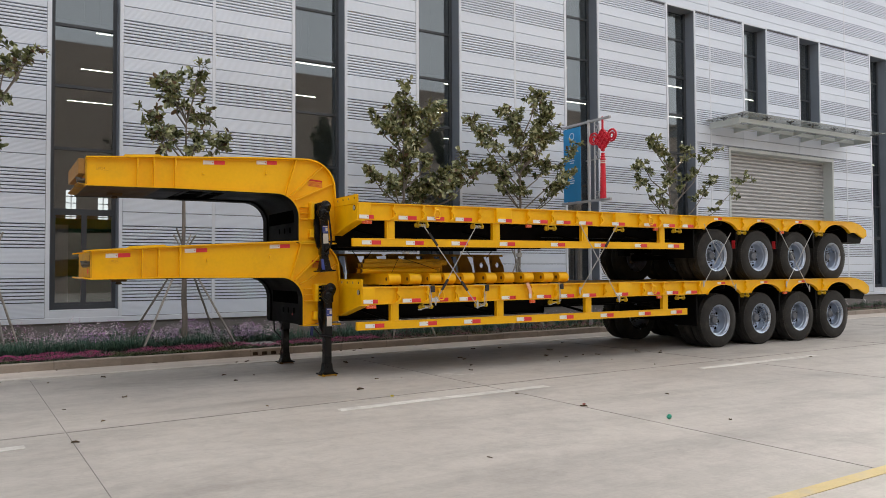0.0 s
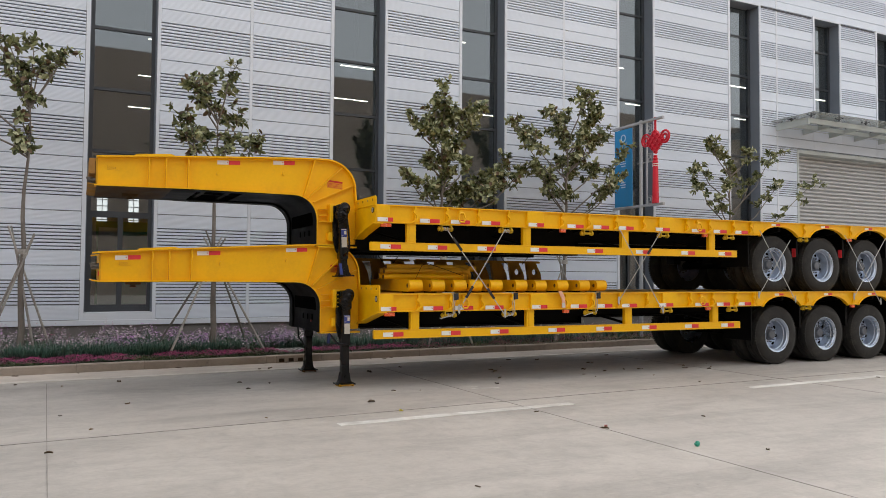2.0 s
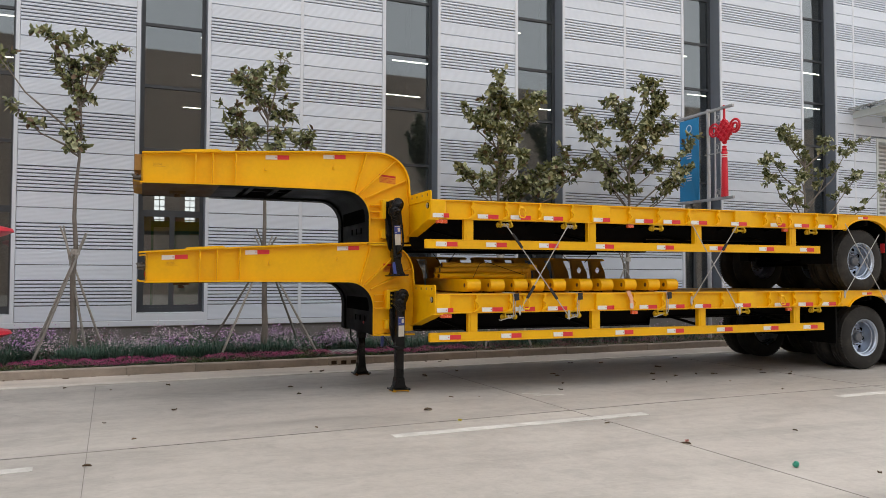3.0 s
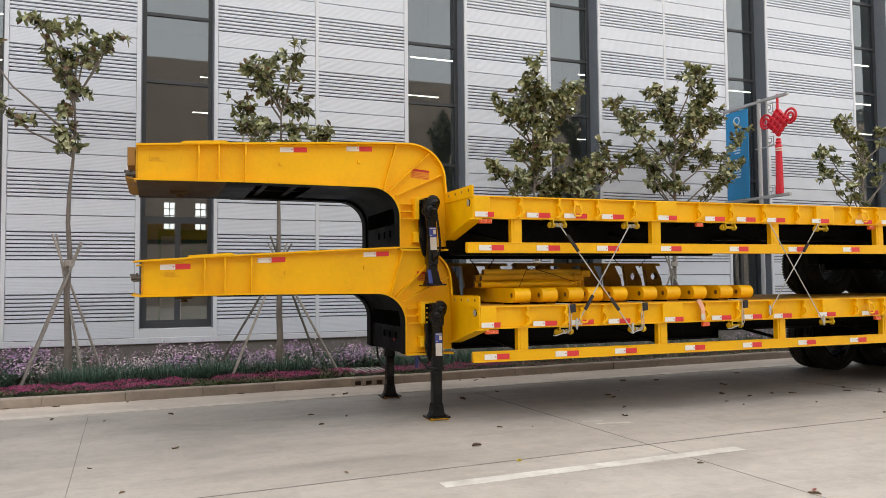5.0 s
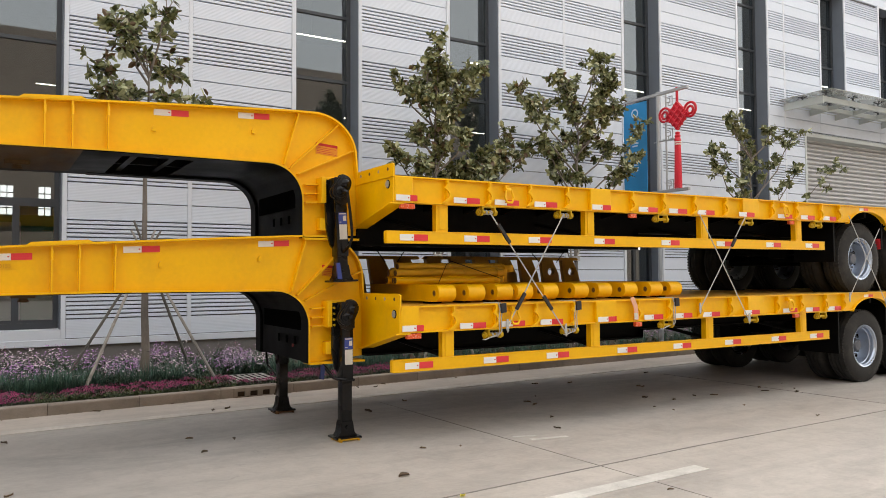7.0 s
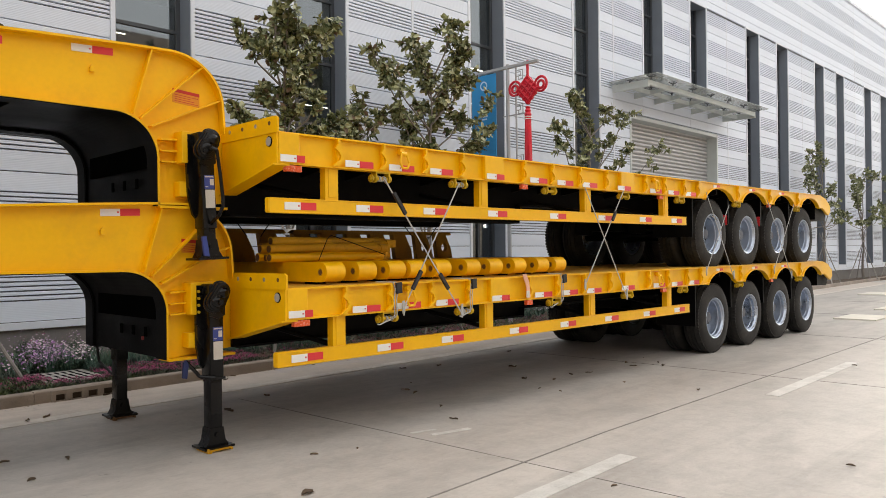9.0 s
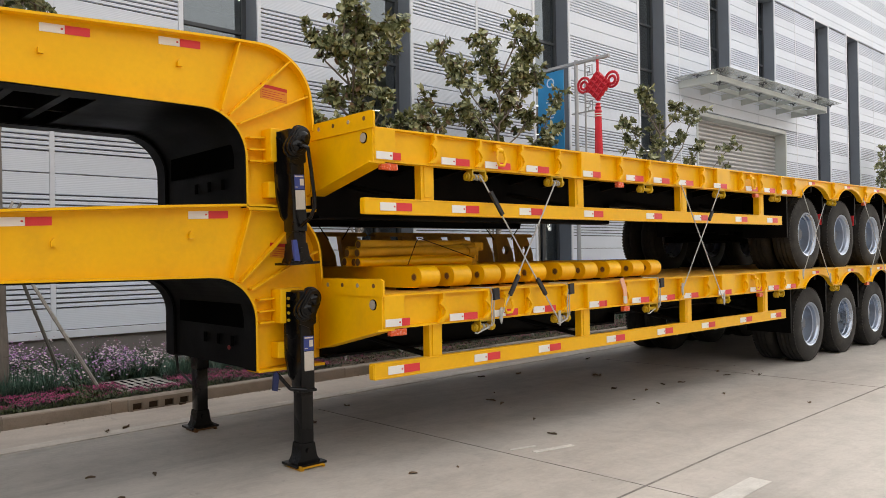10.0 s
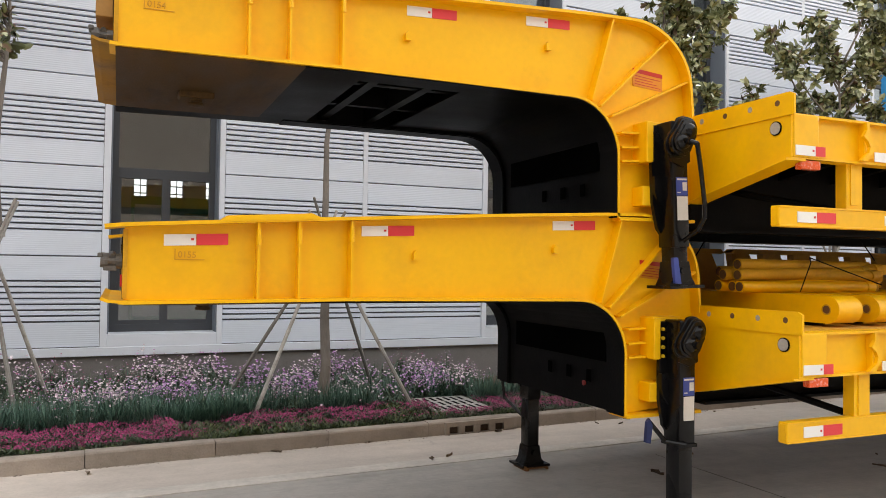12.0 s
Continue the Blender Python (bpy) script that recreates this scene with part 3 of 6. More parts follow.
# hall behind the glass
bm = B()
box(bm, X0, X1, 16.85, 40, -0.2, 0.02)
tagged(part("hall_floor", bm, CONC_INT), "grey concrete floor inside the hall", "floor", kind="structure")
bm = B()
box(bm, X0, X1, 39.8, 40, 0, 3.3)
box(bm, X0, X1, 39.8, 40, 5.52, ROOF_Z)
for k in range(58):
    x = -13.81 + k * 1.41
    box(bm, x + 0.47, x + 1.41, 39.8, 40, 3.3, 5.52)
    box(bm, x + 0.225, x + 0.255, 39.85, 39.95, 3.3, 5.52)
    for z in (3.60, 3.91, 4.22, 4.56, 4.88, 5.20):
        box(bm, x, x + 0.47, 39.86, 39.94, z, z + 0.035)
box(bm, X0 - 0.2, X0, WALL_Y, 40, 0, ROOF_Z)
box(bm, X1, X1 + 0.2, WALL_Y, 40, 0, ROOF_Z)
tagged(part("hall_wall", bm, INT_WALL), "dim walls inside the hall", "wall", kind="structure")
bm = B()
box(bm, X0, X1, WALL_Y + 0.3, 40, ROOF_Z - 0.1, ROOF_Z)
tagged(part("hall_roof", bm, ROOFING), "metal roof of the hall", "roof", kind="structure")
lamp_mesh = None
for x in range(-8, 66, 6):
    for y in (20.0, 24.0, 28.5, 34.0):
        if lamp_mesh is None:
            lamp = thing("strip_light", (x, y, 8.6), "white strip light hanging inside the hall", "light", "hall strip lights")
            bm = B()
            box(bm, -1.3, 1.3, -0.025, 0.025, 0.0, 0.022)
            part("diffuser", bm, TUBE_LIGHT, lamp)
            bm = B()
            rod(bm, (-0.7, 0, 0.022), (-0.7, 0, 5.1), 0.006, seg=6)
            rod(bm, (0.7, 0, 0.022), (0.7, 0, 5.1), 0.006, seg=6)
            part("hanger", bm, STEEL, lamp)
            lamp_mesh = lamp
        else:
            copy_thing(lamp_mesh, Matrix.Translation((x, y, 8.6)))

# plain hall across the yard, which closes the place behind the camera
bm = B()
prism(bm, [(-31, 0), (-31, 19.5), (-46, 20.5), (-62, 19.5), (-62, 0)], -60, 110, "x")
tagged(part("hall_across_the_yard", bm, mat("across_wall", (0.17, 0.14, 0.12), 0.8, spread=0.15, scale=0.2)), "plain grey-brown hall across the yard", "building", kind="structure")

# unseen block, added to darken faces turned to -x and the left road
bm = B()
prism(bm, [(-46, 0), (-46, 12.0), (-36, 13.5), (-26, 12.0), (-26, 0)], -31, 60, "y")
tagged(part("unseen_shade_block", bm, mat("shade_block_wall", (0.16, 0.14, 0.12), 0.8, spread=0.15, scale=0.2)), "unseen grey-brown block added to shade the left end of the yard", "building", kind="structure")

# kerb stones
random.seed(4)
kerb = thing("kerb", (0, KERB_Y, 0), "brown-grey concrete kerb stones along the bed", "kerb", kind="structure")
kerb.rotation_euler = (0, 0, KERB_TURN)
bm = B()
prism(bm, [(0, -0.05), (0, 0.115), (0.008, 0.128), (0.022, 0.133), (0.12, 0.133), (0.13, 0.125), (0.13, -0.05)], 0.003, 0.997, "x")
first = part("kerb_stone", bm, KERB, kerb)
first.location = (-12.03, 0, 0)
for k in range(1, 72):
    s = shared("kerb_stone", first, kerb, (-12.03 + k, random.uniform(-0.006, 0.006), random.uniform(-0.005, 0.004)))
    s.rotation_euler = (0, random.uniform(-0.003, 0.003), random.uniform(-0.004, 0.004))


# ---- lowbed trailers ----
SHIFT = Vector((-0.02, 0.0, 0))
SIDE, MID = 9.61, 11.12
FRONT = 4.65


def deck_z(x):
    return 1.297 + 0.002 * (x - 4.65)


def loft_x(bm, profile, x0, x1, rise):
    """A section of (y, z) carried from x0 to x1 while it climbs by rise."""
    a = [bm.verts.new((x0, p[0], p[1])) for p in profile]
    b = [bm.verts.new((x1, p[0], p[1] + rise)) for p in profile]
    n = len(profile)
    for i in range(n):
        bm.faces.new((a[i], a[(i + 1) % n], b[(i + 1) % n], b[i]))
    bm.faces.new(a)
    bm.faces.new(b)
    return bm


def reflector(parent, x, y, z, w=0.30, h=0.055, tilt=0.0, red=1.0):
    for k, (m, lab) in enumerate(((WHITE_TAPE, "white reflective tape"), (RED_TAPE, "red reflective tape"))):
        bm = B()
        a, b = x + k * w * 0.5, x + (1 + k * red) * w * 0.5 - (0.0 if k else 0.002)
        prism(bm, [(a, z + tilt * (a - x)), (b, z + tilt * (b - x)), (b, z + h + tilt * (b - x)), (a, z + h + tilt * (a - x))], y - 0.004, y + 0.002)
        tape = part("reflector", bm, m, parent, lab)
        if k == 0 and parent.parent is not None and parent.parent.parent is None:
            bm = B()
            box(bm, b - 0.024, b - 0.010, y - 0.005, y - 0.0035, z + h * 0.42 + tilt * (b - x), z + h * 0.62 + tilt * (b - x))
            part("tape_mark", bm, LABEL_RED, parent)


def neck_outline(droop):
    """Upper and lower edge of the gooseneck; droop lowers its underside alone."""
    top = [(1.22, 1.80), (2.1, 1.857), (3.2, 1.922), (3.9, 1.958), (4.08, 1.963)] + arc(4.17, 1.565, 0.435, 0.40, 90, 0, 12)
    bottom = [(1.22, 1.44 - droop), (2.3, 1.452 - droop), (3.2, 1.448 - droop)] + arc(3.71, 1.11, 0.35, 0.335 - droop, 90, 0, 12) + [(4.06, 0.74)]
    return top, bottom


def neck_beam(root, y, face, droop, serial, front_ob):
    """One side girder of the gooseneck; face is -1 on the road side."""
    top, bottom = neck_outline(droop)
    bm = B()
    prism(bm, bottom + [(4.64, 0.78), (4.64, 1.30)] + top[::-1], y - 0.01, y + 0.01)
    ribbon(bm, ([] if front_ob else [(1.135, 1.79)]) + top + [(4.62, 1.36)], 0.018, y - 0.09, y + 0.09)
    if face < 0:
        ribbon(bm, [(1.20, 1.442 - droop)] + bottom, -0.016, y - 0.09, y + 0.09)
    prism(bm, [(1.65, 1.845), (1.68, 1.868), (2.10, 1.896), (2.14, 1.878), (2.14, 1.868), (1.65, 1.836)], y - 0.095, y + 0.095)
    if face < 0:
        box(bm, 4.06, 4.64, y - 0.09, y + 0.09, 0.725, 0.745)
    beam = part("gooseneck_beam", bm, YELLOW, root)
    # the far girder's lower flange is black, the near one yellow
    if face > 0:
        bm = B()
        ribbon(bm, bottom, -0.016, y - 0.09, y + 0.09)
        box(bm, 4.06, 4.64, y - 0.09, y + 0.09, 0.725, 0.745)
        part("lower_flange", bm, BLACK, beam, "black lower flange")
    for x in (1.835, 2.04, 2.315):
        zt = 1.80 + (x - 1.22) * 0.06
        zb = 1.443 - droop
        bm = B()
        box(bm, x - 0.006, x + 0.006, min(y, y + face * 0.08), max(y, y + face * 0.08), zb, zt + 0.01)
        if face < 0:
            rod(bm, (x, y - 0.078, zt - 0.03), (x, y - 0.078, zt - 0.11), 0.012, seg=8)
        part("rib", bm, YELLOW, beam)
    for (xa, za), (xb, zb) in (((3.88, 1.43), (4.03, 1.955)), ((3.94, 1.40), (4.455, 1.885)), ((4.02, 1.345), (4.60, 1.625))):
        bm = B()
        if front_ob:
            xa, xb, za, zb = xa - 0.012, xb - 0.012, za + 0.016, zb + 0.004
        d = (Vector((xb, zb)) - Vector((xa, za))).normalized()
        n = Vector((-d.y, d.x)) * 0.006
        prism(bm, [(xa + n.x, za + n.y), (xb + n.x, zb + n.y), (xb - n.x, zb - n.y), (xa - n.x, za - n.y)], min(y, y + face * 0.08), max(y, y + face * 0.08))
        part("rib", bm, YELLOW, beam)
    for z in (1.085, 1.17, 1.26):
        bm = B()
        prism(bm, [(4.08, z), (4.21, z + 0.006), (4.21, z + 0.018), (4.08, z + 0.012)], min(y, y + face * 0.08), max(y, y + face * 0.08))
        part("rib", bm, YELLOW, beam)
    bm = B()
    box(bm, 4.235, 4.45, min(y, y + face * 0.108), max(y, y + face * 0.108), 1.09, 1.345, 0.006)
    box(bm, 4.215, 4.265, min(y, y + face * 0.15), max(y, y + face * 0.15), 1.085, 1.338, 0.006)
    part("leg_bracket", bm, YELLOW, beam)
    bm = B()
    box(bm, 4.21, 4.30, min(y, y + face * 0.115), max(y, y + face * 0.115), 0.82, 0.94, 0.006)
    part("leg_bracket", bm, YELLOW, beam)
    if face > 0:
        return
    f = y - 0.0105
    reflector(beam, 1.395 if not front_ob else 2.69, f, (1.715 if not front_ob else 1.812), tilt=0.04)
    reflector(beam, 2.385 if not front_ob else 3.44, f, (1.790 if not front_ob else 1.860), tilt=0.04)
    if not front_ob:
        reflector(beam, 3.57, f, 1.861, tilt=0.04)
    for x, z in ((2.69, 1.69), (3.58, 1.745)):
        bm = B()
        prism(bm, [(x - 0.016, z - 0.022), (x + 0.016, z - 0.022), (x + 0.016, z + 0.012), (x, z + 0.03), (x - 0.016, z + 0.012)], f - 0.03, f)
        part("lug", bm, YELLOW, beam)
    def slab(x0, x1, z0, z1, y0):
        s = B()
        prism(s, [(x0, z0 - (x0 - 4.21) * 0.09), (x1, z0 - (x1 - 4.21) * 0.09), (x1, z1 - (x1 - 4.21) * 0.09), (x0, z1 - (x0 - 4.21) * 0.09)], y0, f + 0.001)
        return s

    lab = part("warning_label", slab(4.21, 4.44, 1.585, 1.695, f - 0.003), LABEL_ORANGE, beam, "orange warning label with a red header")
    part("label_header", slab(4.21, 4.44, 1.670, 1.696, f - 0.0045), LABEL_RED, lab)
    for k in range(4):
        part("label_line", slab(4.225, 4.425 - 0.03 * (k % 3), 1.598 + k * 0.017, 1.602 + k * 0.017, f - 0.0045), LABEL_RED, lab)
    ox = -0.10 if front_ob else 0.0
    cu = bpy.data.curves.new("serial", "FONT")
    cu.body, cu.size, cu.extrude, cu.offset = serial, 0.043, 0.002, 0.0004
    tmp = new("serial", cu)
    me = bpy.data.meshes.new_from_object(tmp.evaluated_get(bpy.context.evaluated_depsgraph_get()))
    bpy.data.objects.remove(tmp)
    me.materials.clear()
    me.materials.append(LETTER)
    txt = new("serial_number", me)
    txt.parent = beam
    txt.matrix_basis = Matrix.Translation(Vector((1.460 + ox, f - 0.0015, 1.648 - droop)) - ORIGIN) @ pose(0, 0, 0, 90, 0, 0)
    txt["label"] = "welded four-digit serial number"
    bm = B()
    box(bm, 1.445 + ox, 1.449 + ox, f - 0.004, f, 1.636 - droop, 1.69 - droop)
    box(bm, 1.449 + ox, 1.585 + ox, f - 0.004, f, 1.636 - droop, 1.640 - droop)
    part("weld_line", bm, LETTER, beam)


def side_beam(root, y, face):
    """The edge girder of the deck with its rope hooks; scalloped over the wheels."""
    bm = B()
    rear = 11.75
    web = y + 0.045 if face < 0 else y - 0.045
    z0, z1 = deck_z(FRONT), deck_z(rear)
    o, w, h = y, web, -face
    loft_x(bm, [(o, z0), (o, z0 - 0.014), (w - h * 0.006, z0 - 0.016), (w - h * 0.006, z0 - 0.234), (o, z0 - 0.236), (o, z0 - 0.25), (w + h * 0.05, z0 - 0.25), (w + h * 0.05, z0 - 0.236), (w + h * 0.006, z0 - 0.234), (w + h * 0.006, z0 - 0.016), (w + h * 0.05, z0 - 0.014), (w + h * 0.05, z0)], FRONT, rear, z1 - z0)
    beam = part("side_beam", bm, YELLOW, root)
    # scalloped length over the wheels
    pts = [(rear, z1 - 0.25)]
    for k in range(4):
        cx = AXLES[k]
        zc = deck_z(cx) - 0.27
        pts += [(cx - 0.56, zc + 0.02)] + [(p[0], p[1]) for p in arc(cx, zc - 0.06, 0.50, 0.25, 158, 22, 10)] + [(cx + 0.56, zc + 0.02)]
    pts += [(16.95, 1.08), (17.28, 0.95), (17.40, 1.02), (17.38, 1.14), (17.15, 1.26), (16.85, deck_z(16.8)), (rear, z1)]
    bm = B()
    prism(bm, pts, web - 0.02, web + 0.02)
    prism(bm, [(rear, z1 - 0.014), (16.8, deck_z(16.8) - 0.014), (16.8, deck_z(16.8)), (rear, z1)], min(y, web), max(y, web))
    lip = [p for p in pts[:-7]]
    ribbon(bm, lip, 0.012, min(y, web), max(y, web))
    fen = part("fender_beam", bm, YELLOW, beam, "scalloped yellow beam over the wheels")
    for k in range(4):
        bm = B()
        cx = AXLES[k]
        zc = deck_z(cx) - 0.27
        ribbon(bm, arc(cx, zc - 0.06, 0.515, 0.265, 164, 16, 14), -0.012, min(y + face * 0.006, web), max(y + face * 0.006, web))
        part("wheel_arch", bm, YELLOW, fen)
    for a, b in ((FRONT, 4.84), (7.04, 7.33), (9.58, 9.89)):
        bm = B()
        za = deck_z(a)
        box(bm, a, b, min(y - face * 0.06, y + face * 0.008), max(y - face * 0.06, y + face * 0.008), za - 0.242, za - 0.004, 0.005)
        part("stake_pocket", bm, YELLOW, beam)
    for x in (5.22, 5.71, 6.22, 6.72, 7.67, 8.17, 8.70, 9.26, 10.18, 10.69, 11.24, 11.66, 13.015, 14.295, 15.575):
        z = deck_z(x)
        bm = B()
        box(bm, x - 0.006, x + 0.006, min(web, y), max(web, y), z - 0.236, z - 0.014)
        line = [(0.0, -0.010), (0.005, -0.055), (-0.014, -0.092), (0.018, -0.120), (0.036, -0.152), (0.024, -0.186), (-0.008, -0.208), (-0.030, -0.234)]
        halves = (0.011, 0.012, 0.022, 0.016, 0.017, 0.016, 0.020, 0.030)
        prism(bm, [(x + p[0] + h, z + p[1]) for p, h in zip(line, halves)] + [(x + p[0] - h, z + p[1]) for p, h in reversed(list(zip(line, halves)))], min(y, y + face * 0.022), max(y, y + face * 0.022))
        part("rope_hook", bm, YELLOW, beam)
    for x in (5.93, 10.42):
        z = deck_z(x)
        bm = B()
        rod(bm, (x - 0.03, y + face * 0.02, z - 0.08), (x + 0.03, y + face * 0.02, z - 0.08), 0.02, seg=10)
        box(bm, x - 0.025, x + 0.025, min(web, y + face * 0.01), max(web, y + face * 0.01), z - 0.08, z - 0.03)
        yy = y + face * 0.03
        tube(bm, [(x - 0.03, yy, z - 0.08), (x - 0.055, yy + face * 0.01, z - 0.16), (x - 0.03, yy + face * 0.01, z - 0.205), (x + 0.03, yy + face * 0.01, z - 0.205), (x + 0.055, yy + face * 0.01, z - 0.16), (x + 0.03, yy, z - 0.08)], 0.011)
        part("lashing_ring", bm, YELLOW, beam, "welded D-shaped lashing ring")
    if face < 0:
        for x in (4.66, 5.29, 5.77, 6.27, 7.06, 7.76, 8.25, 8.74, 9.50, 10.28, 10.77, 11.27):
            z = deck_z(x) - 0.232
            pocket = any(a - 0.05 < x < b for a, b in ((FRONT, 4.84), (7.04, 7.33), (9.58, 9.89)))
            reflector(beam, x, y - (0.009 if pocket else 0.007), z, red=0.5 if x < 5 else 0.8 if pocket else 1.0)
        for x in (12.2, 13.5, 14.75):
            reflector(fen, x, web - 0.021, deck_z(x) - 0.07, 0.22, 0.04)
        for x in (4.72, 7.64, 10.55, 14.24):
            bm = B()
            z = deck_z(x) - 0.255
            w = 0.15 if x < 5 else 0.10
            box(bm, x, x + w, y + 0.005, y + 0.05, z - 0.050, z, 0.006)
            part("marker_lamp", bm, ORANGE_LENS, beam, "orange side marker lamp")
    return beam


def winch(root, x, y, face, wound):
    z = deck_z(x) - 0.25
    yc = y - face * 0.005
    zc = z - 0.058
    bm = B()
    for s in (-0.082, 0.066):
        prism(bm, [(yc - 0.030, z), (yc - 0.038, zc), (yc - 0.022, zc - 0.034), (yc + 0.022, zc - 0.034), (yc + 0.038, zc), (yc + 0.030, z)], x + s, x + s + 0.014, "x")
    box(bm, x - 0.082, x + 0.080, yc - 0.032, yc + 0.032, z - 0.012, z)
    rod(bm, (x - 0.13, yc, zc), (x + 0.105, yc, zc), 0.017, seg=12)
    w = part("winch", bm, WINCH, root, "small yellow lashing winch with a ratchet")
    bm = B()
    for k in range(12):
        a = 2 * math.pi * k / 12
        c = Vector((x - 0.112, yc + 0.029 * math.cos(a), zc + 0.029 * math.sin(a)))
        bmesh.ops.create_cube(bm, size=0.011, matrix=Matrix.Translation(c))
    lathe(bm, [(0.018, -0.122), (0.029, -0.118), (0.029, -0.104), (0.018, -0.102)], (x, yc, zc), 18, "x", "ring")
    part("ratchet", bm, WINCH, w)
    bm = B()
    lathe(bm, [(0.018, 0.088), (0.029, 0.088), (0.029, 0.104), (0.018, 0.110)], (x, yc, zc), 14, "x", "ring")
    part("end_disc", bm, WINCH, w)
    if wound:
        bm = B()
        turns = [(x - 0.045 + 0.0021 * k + 0.012 * math.sin(k * 0.55), yc + 0.022 * math.cos(k * 0.785), zc + 0.022 * math.sin(k * 0.785)) for k in range(42)]
        tube(bm, turns, 0.0055, 6)
        part("wound_webbing", bm, STRAP, w, "grey webbing wound on the drum")


AXLES = (12.375, 13.655, 14.935, 16.215)
WHEEL = {}


def wheel_meshes():
    bm = B()
    prof = [(0.30, 0.02), (0.315, 0.0), (0.36, -0.008), (0.44, 0.004), (0.49, 0.018), (0.505, 0.03), (0.524, 0.052), (0.53, 0.09)]
    for g in (0.095, 0.150, 0.205):
        prof += [(0.53, g), (0.516, g + 0.003), (0.516, g + 0.013), (0.53, g + 0.016)]
    prof += [(0.524, 0.252), (0.505, 0.274), (0.46, 0.296), (0.36, 0.309), (0.30, 0.284)]
    lathe(bm, prof, (0, 0, 0), 64, ends="ring")
    # shoulder lugs
    for k in range(64):
        a = 2 * math.pi * (k + 0.5) / 64
        m = Matrix.Rotation(a, 4, "Y") @ Matrix.Translation((0.511, 0.055, 0))
        r = bmesh.ops.create_cube(bm, size=1.0, matrix=m @ Matrix.Diagonal((0.03, 0.055, 0.030, 1)))
    WHEEL["tyre"] = bm
    bm = B()
    lathe(bm, [(0.298, 0.05), (0.312, 0.012), (0.305, -0.002), (0.288, 0.006), (0.280, 0.03), (0.272, 0.036), (0.266, 0.075), (0.254, 0.082), (0.250, 0.195), (0.238, 0.222), (0.205, 0.216), (0.155, 0.190), (0.115, 0.186)], (0, 0, 0), 48, ends="last")
    WHEEL["rim"] = bm
    bm = B()
    lathe(bm, [(0.112, 0.19), (0.105, 0.162), (0.085, 0.156), (0.08, 0.115), (0.066, 0.102), (0.02, 0.098)], (0, 0, 0), 24, ends="last")
    for k in range(10):
        a = 2 * math.pi * k / 10
        rod(bm, (0.135 * math.cos(a), 0.187, 0.135 * math.sin(a)), (0.135 * math.cos(a), 0.152, 0.135 * math.sin(a)), 0.013, seg=6)
    WHEEL["hub"] = bm
    bm = B()
    rod(bm, (0.200, 0.224, 0), (0.200, 0.206, 0), 0.033, seg=12)
    WHEEL["hand_hole"] = bm


wheel_meshes()


def wheel(root, x, y, z, flip):
    w = new("wheel")
    w.parent = root
    w.empty_display_size = 0.1
    w.matrix_basis = Matrix.Translation(Vector((x, y, z)) - ORIGIN) @ pose(0, 0, 0, 0, random.uniform(0, 360), 180 if flip else 0)
    w["label"] = "dusty black tyre on a silver steel rim"
    for name, m in (("tyre", RUBBER), ("rim", RIM), ("hub", HUB), ("hand_hole", HOLE)):
        if name + "_me" not in WHEEL:
            me = bpy.data.meshes.new(name)
            bmesh.ops.recalc_face_normals(WHEEL[name], faces=WHEEL[name].faces)
            WHEEL[name].to_mesh(me)
            me.polygons.foreach_set("use_smooth", [True] * len(me.polygons))
            me.set_sharp_from_angle(angle=radians(35))
            me.materials.append(m)
            WHEEL[name + "_me"] = me
        # black discs on the rim paint the darkness of its hand holes
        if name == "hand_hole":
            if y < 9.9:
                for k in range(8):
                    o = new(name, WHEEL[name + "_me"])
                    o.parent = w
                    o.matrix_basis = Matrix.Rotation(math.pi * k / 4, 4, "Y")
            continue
        o = new(name, WHEEL[name + "_me"])
        o.parent = w


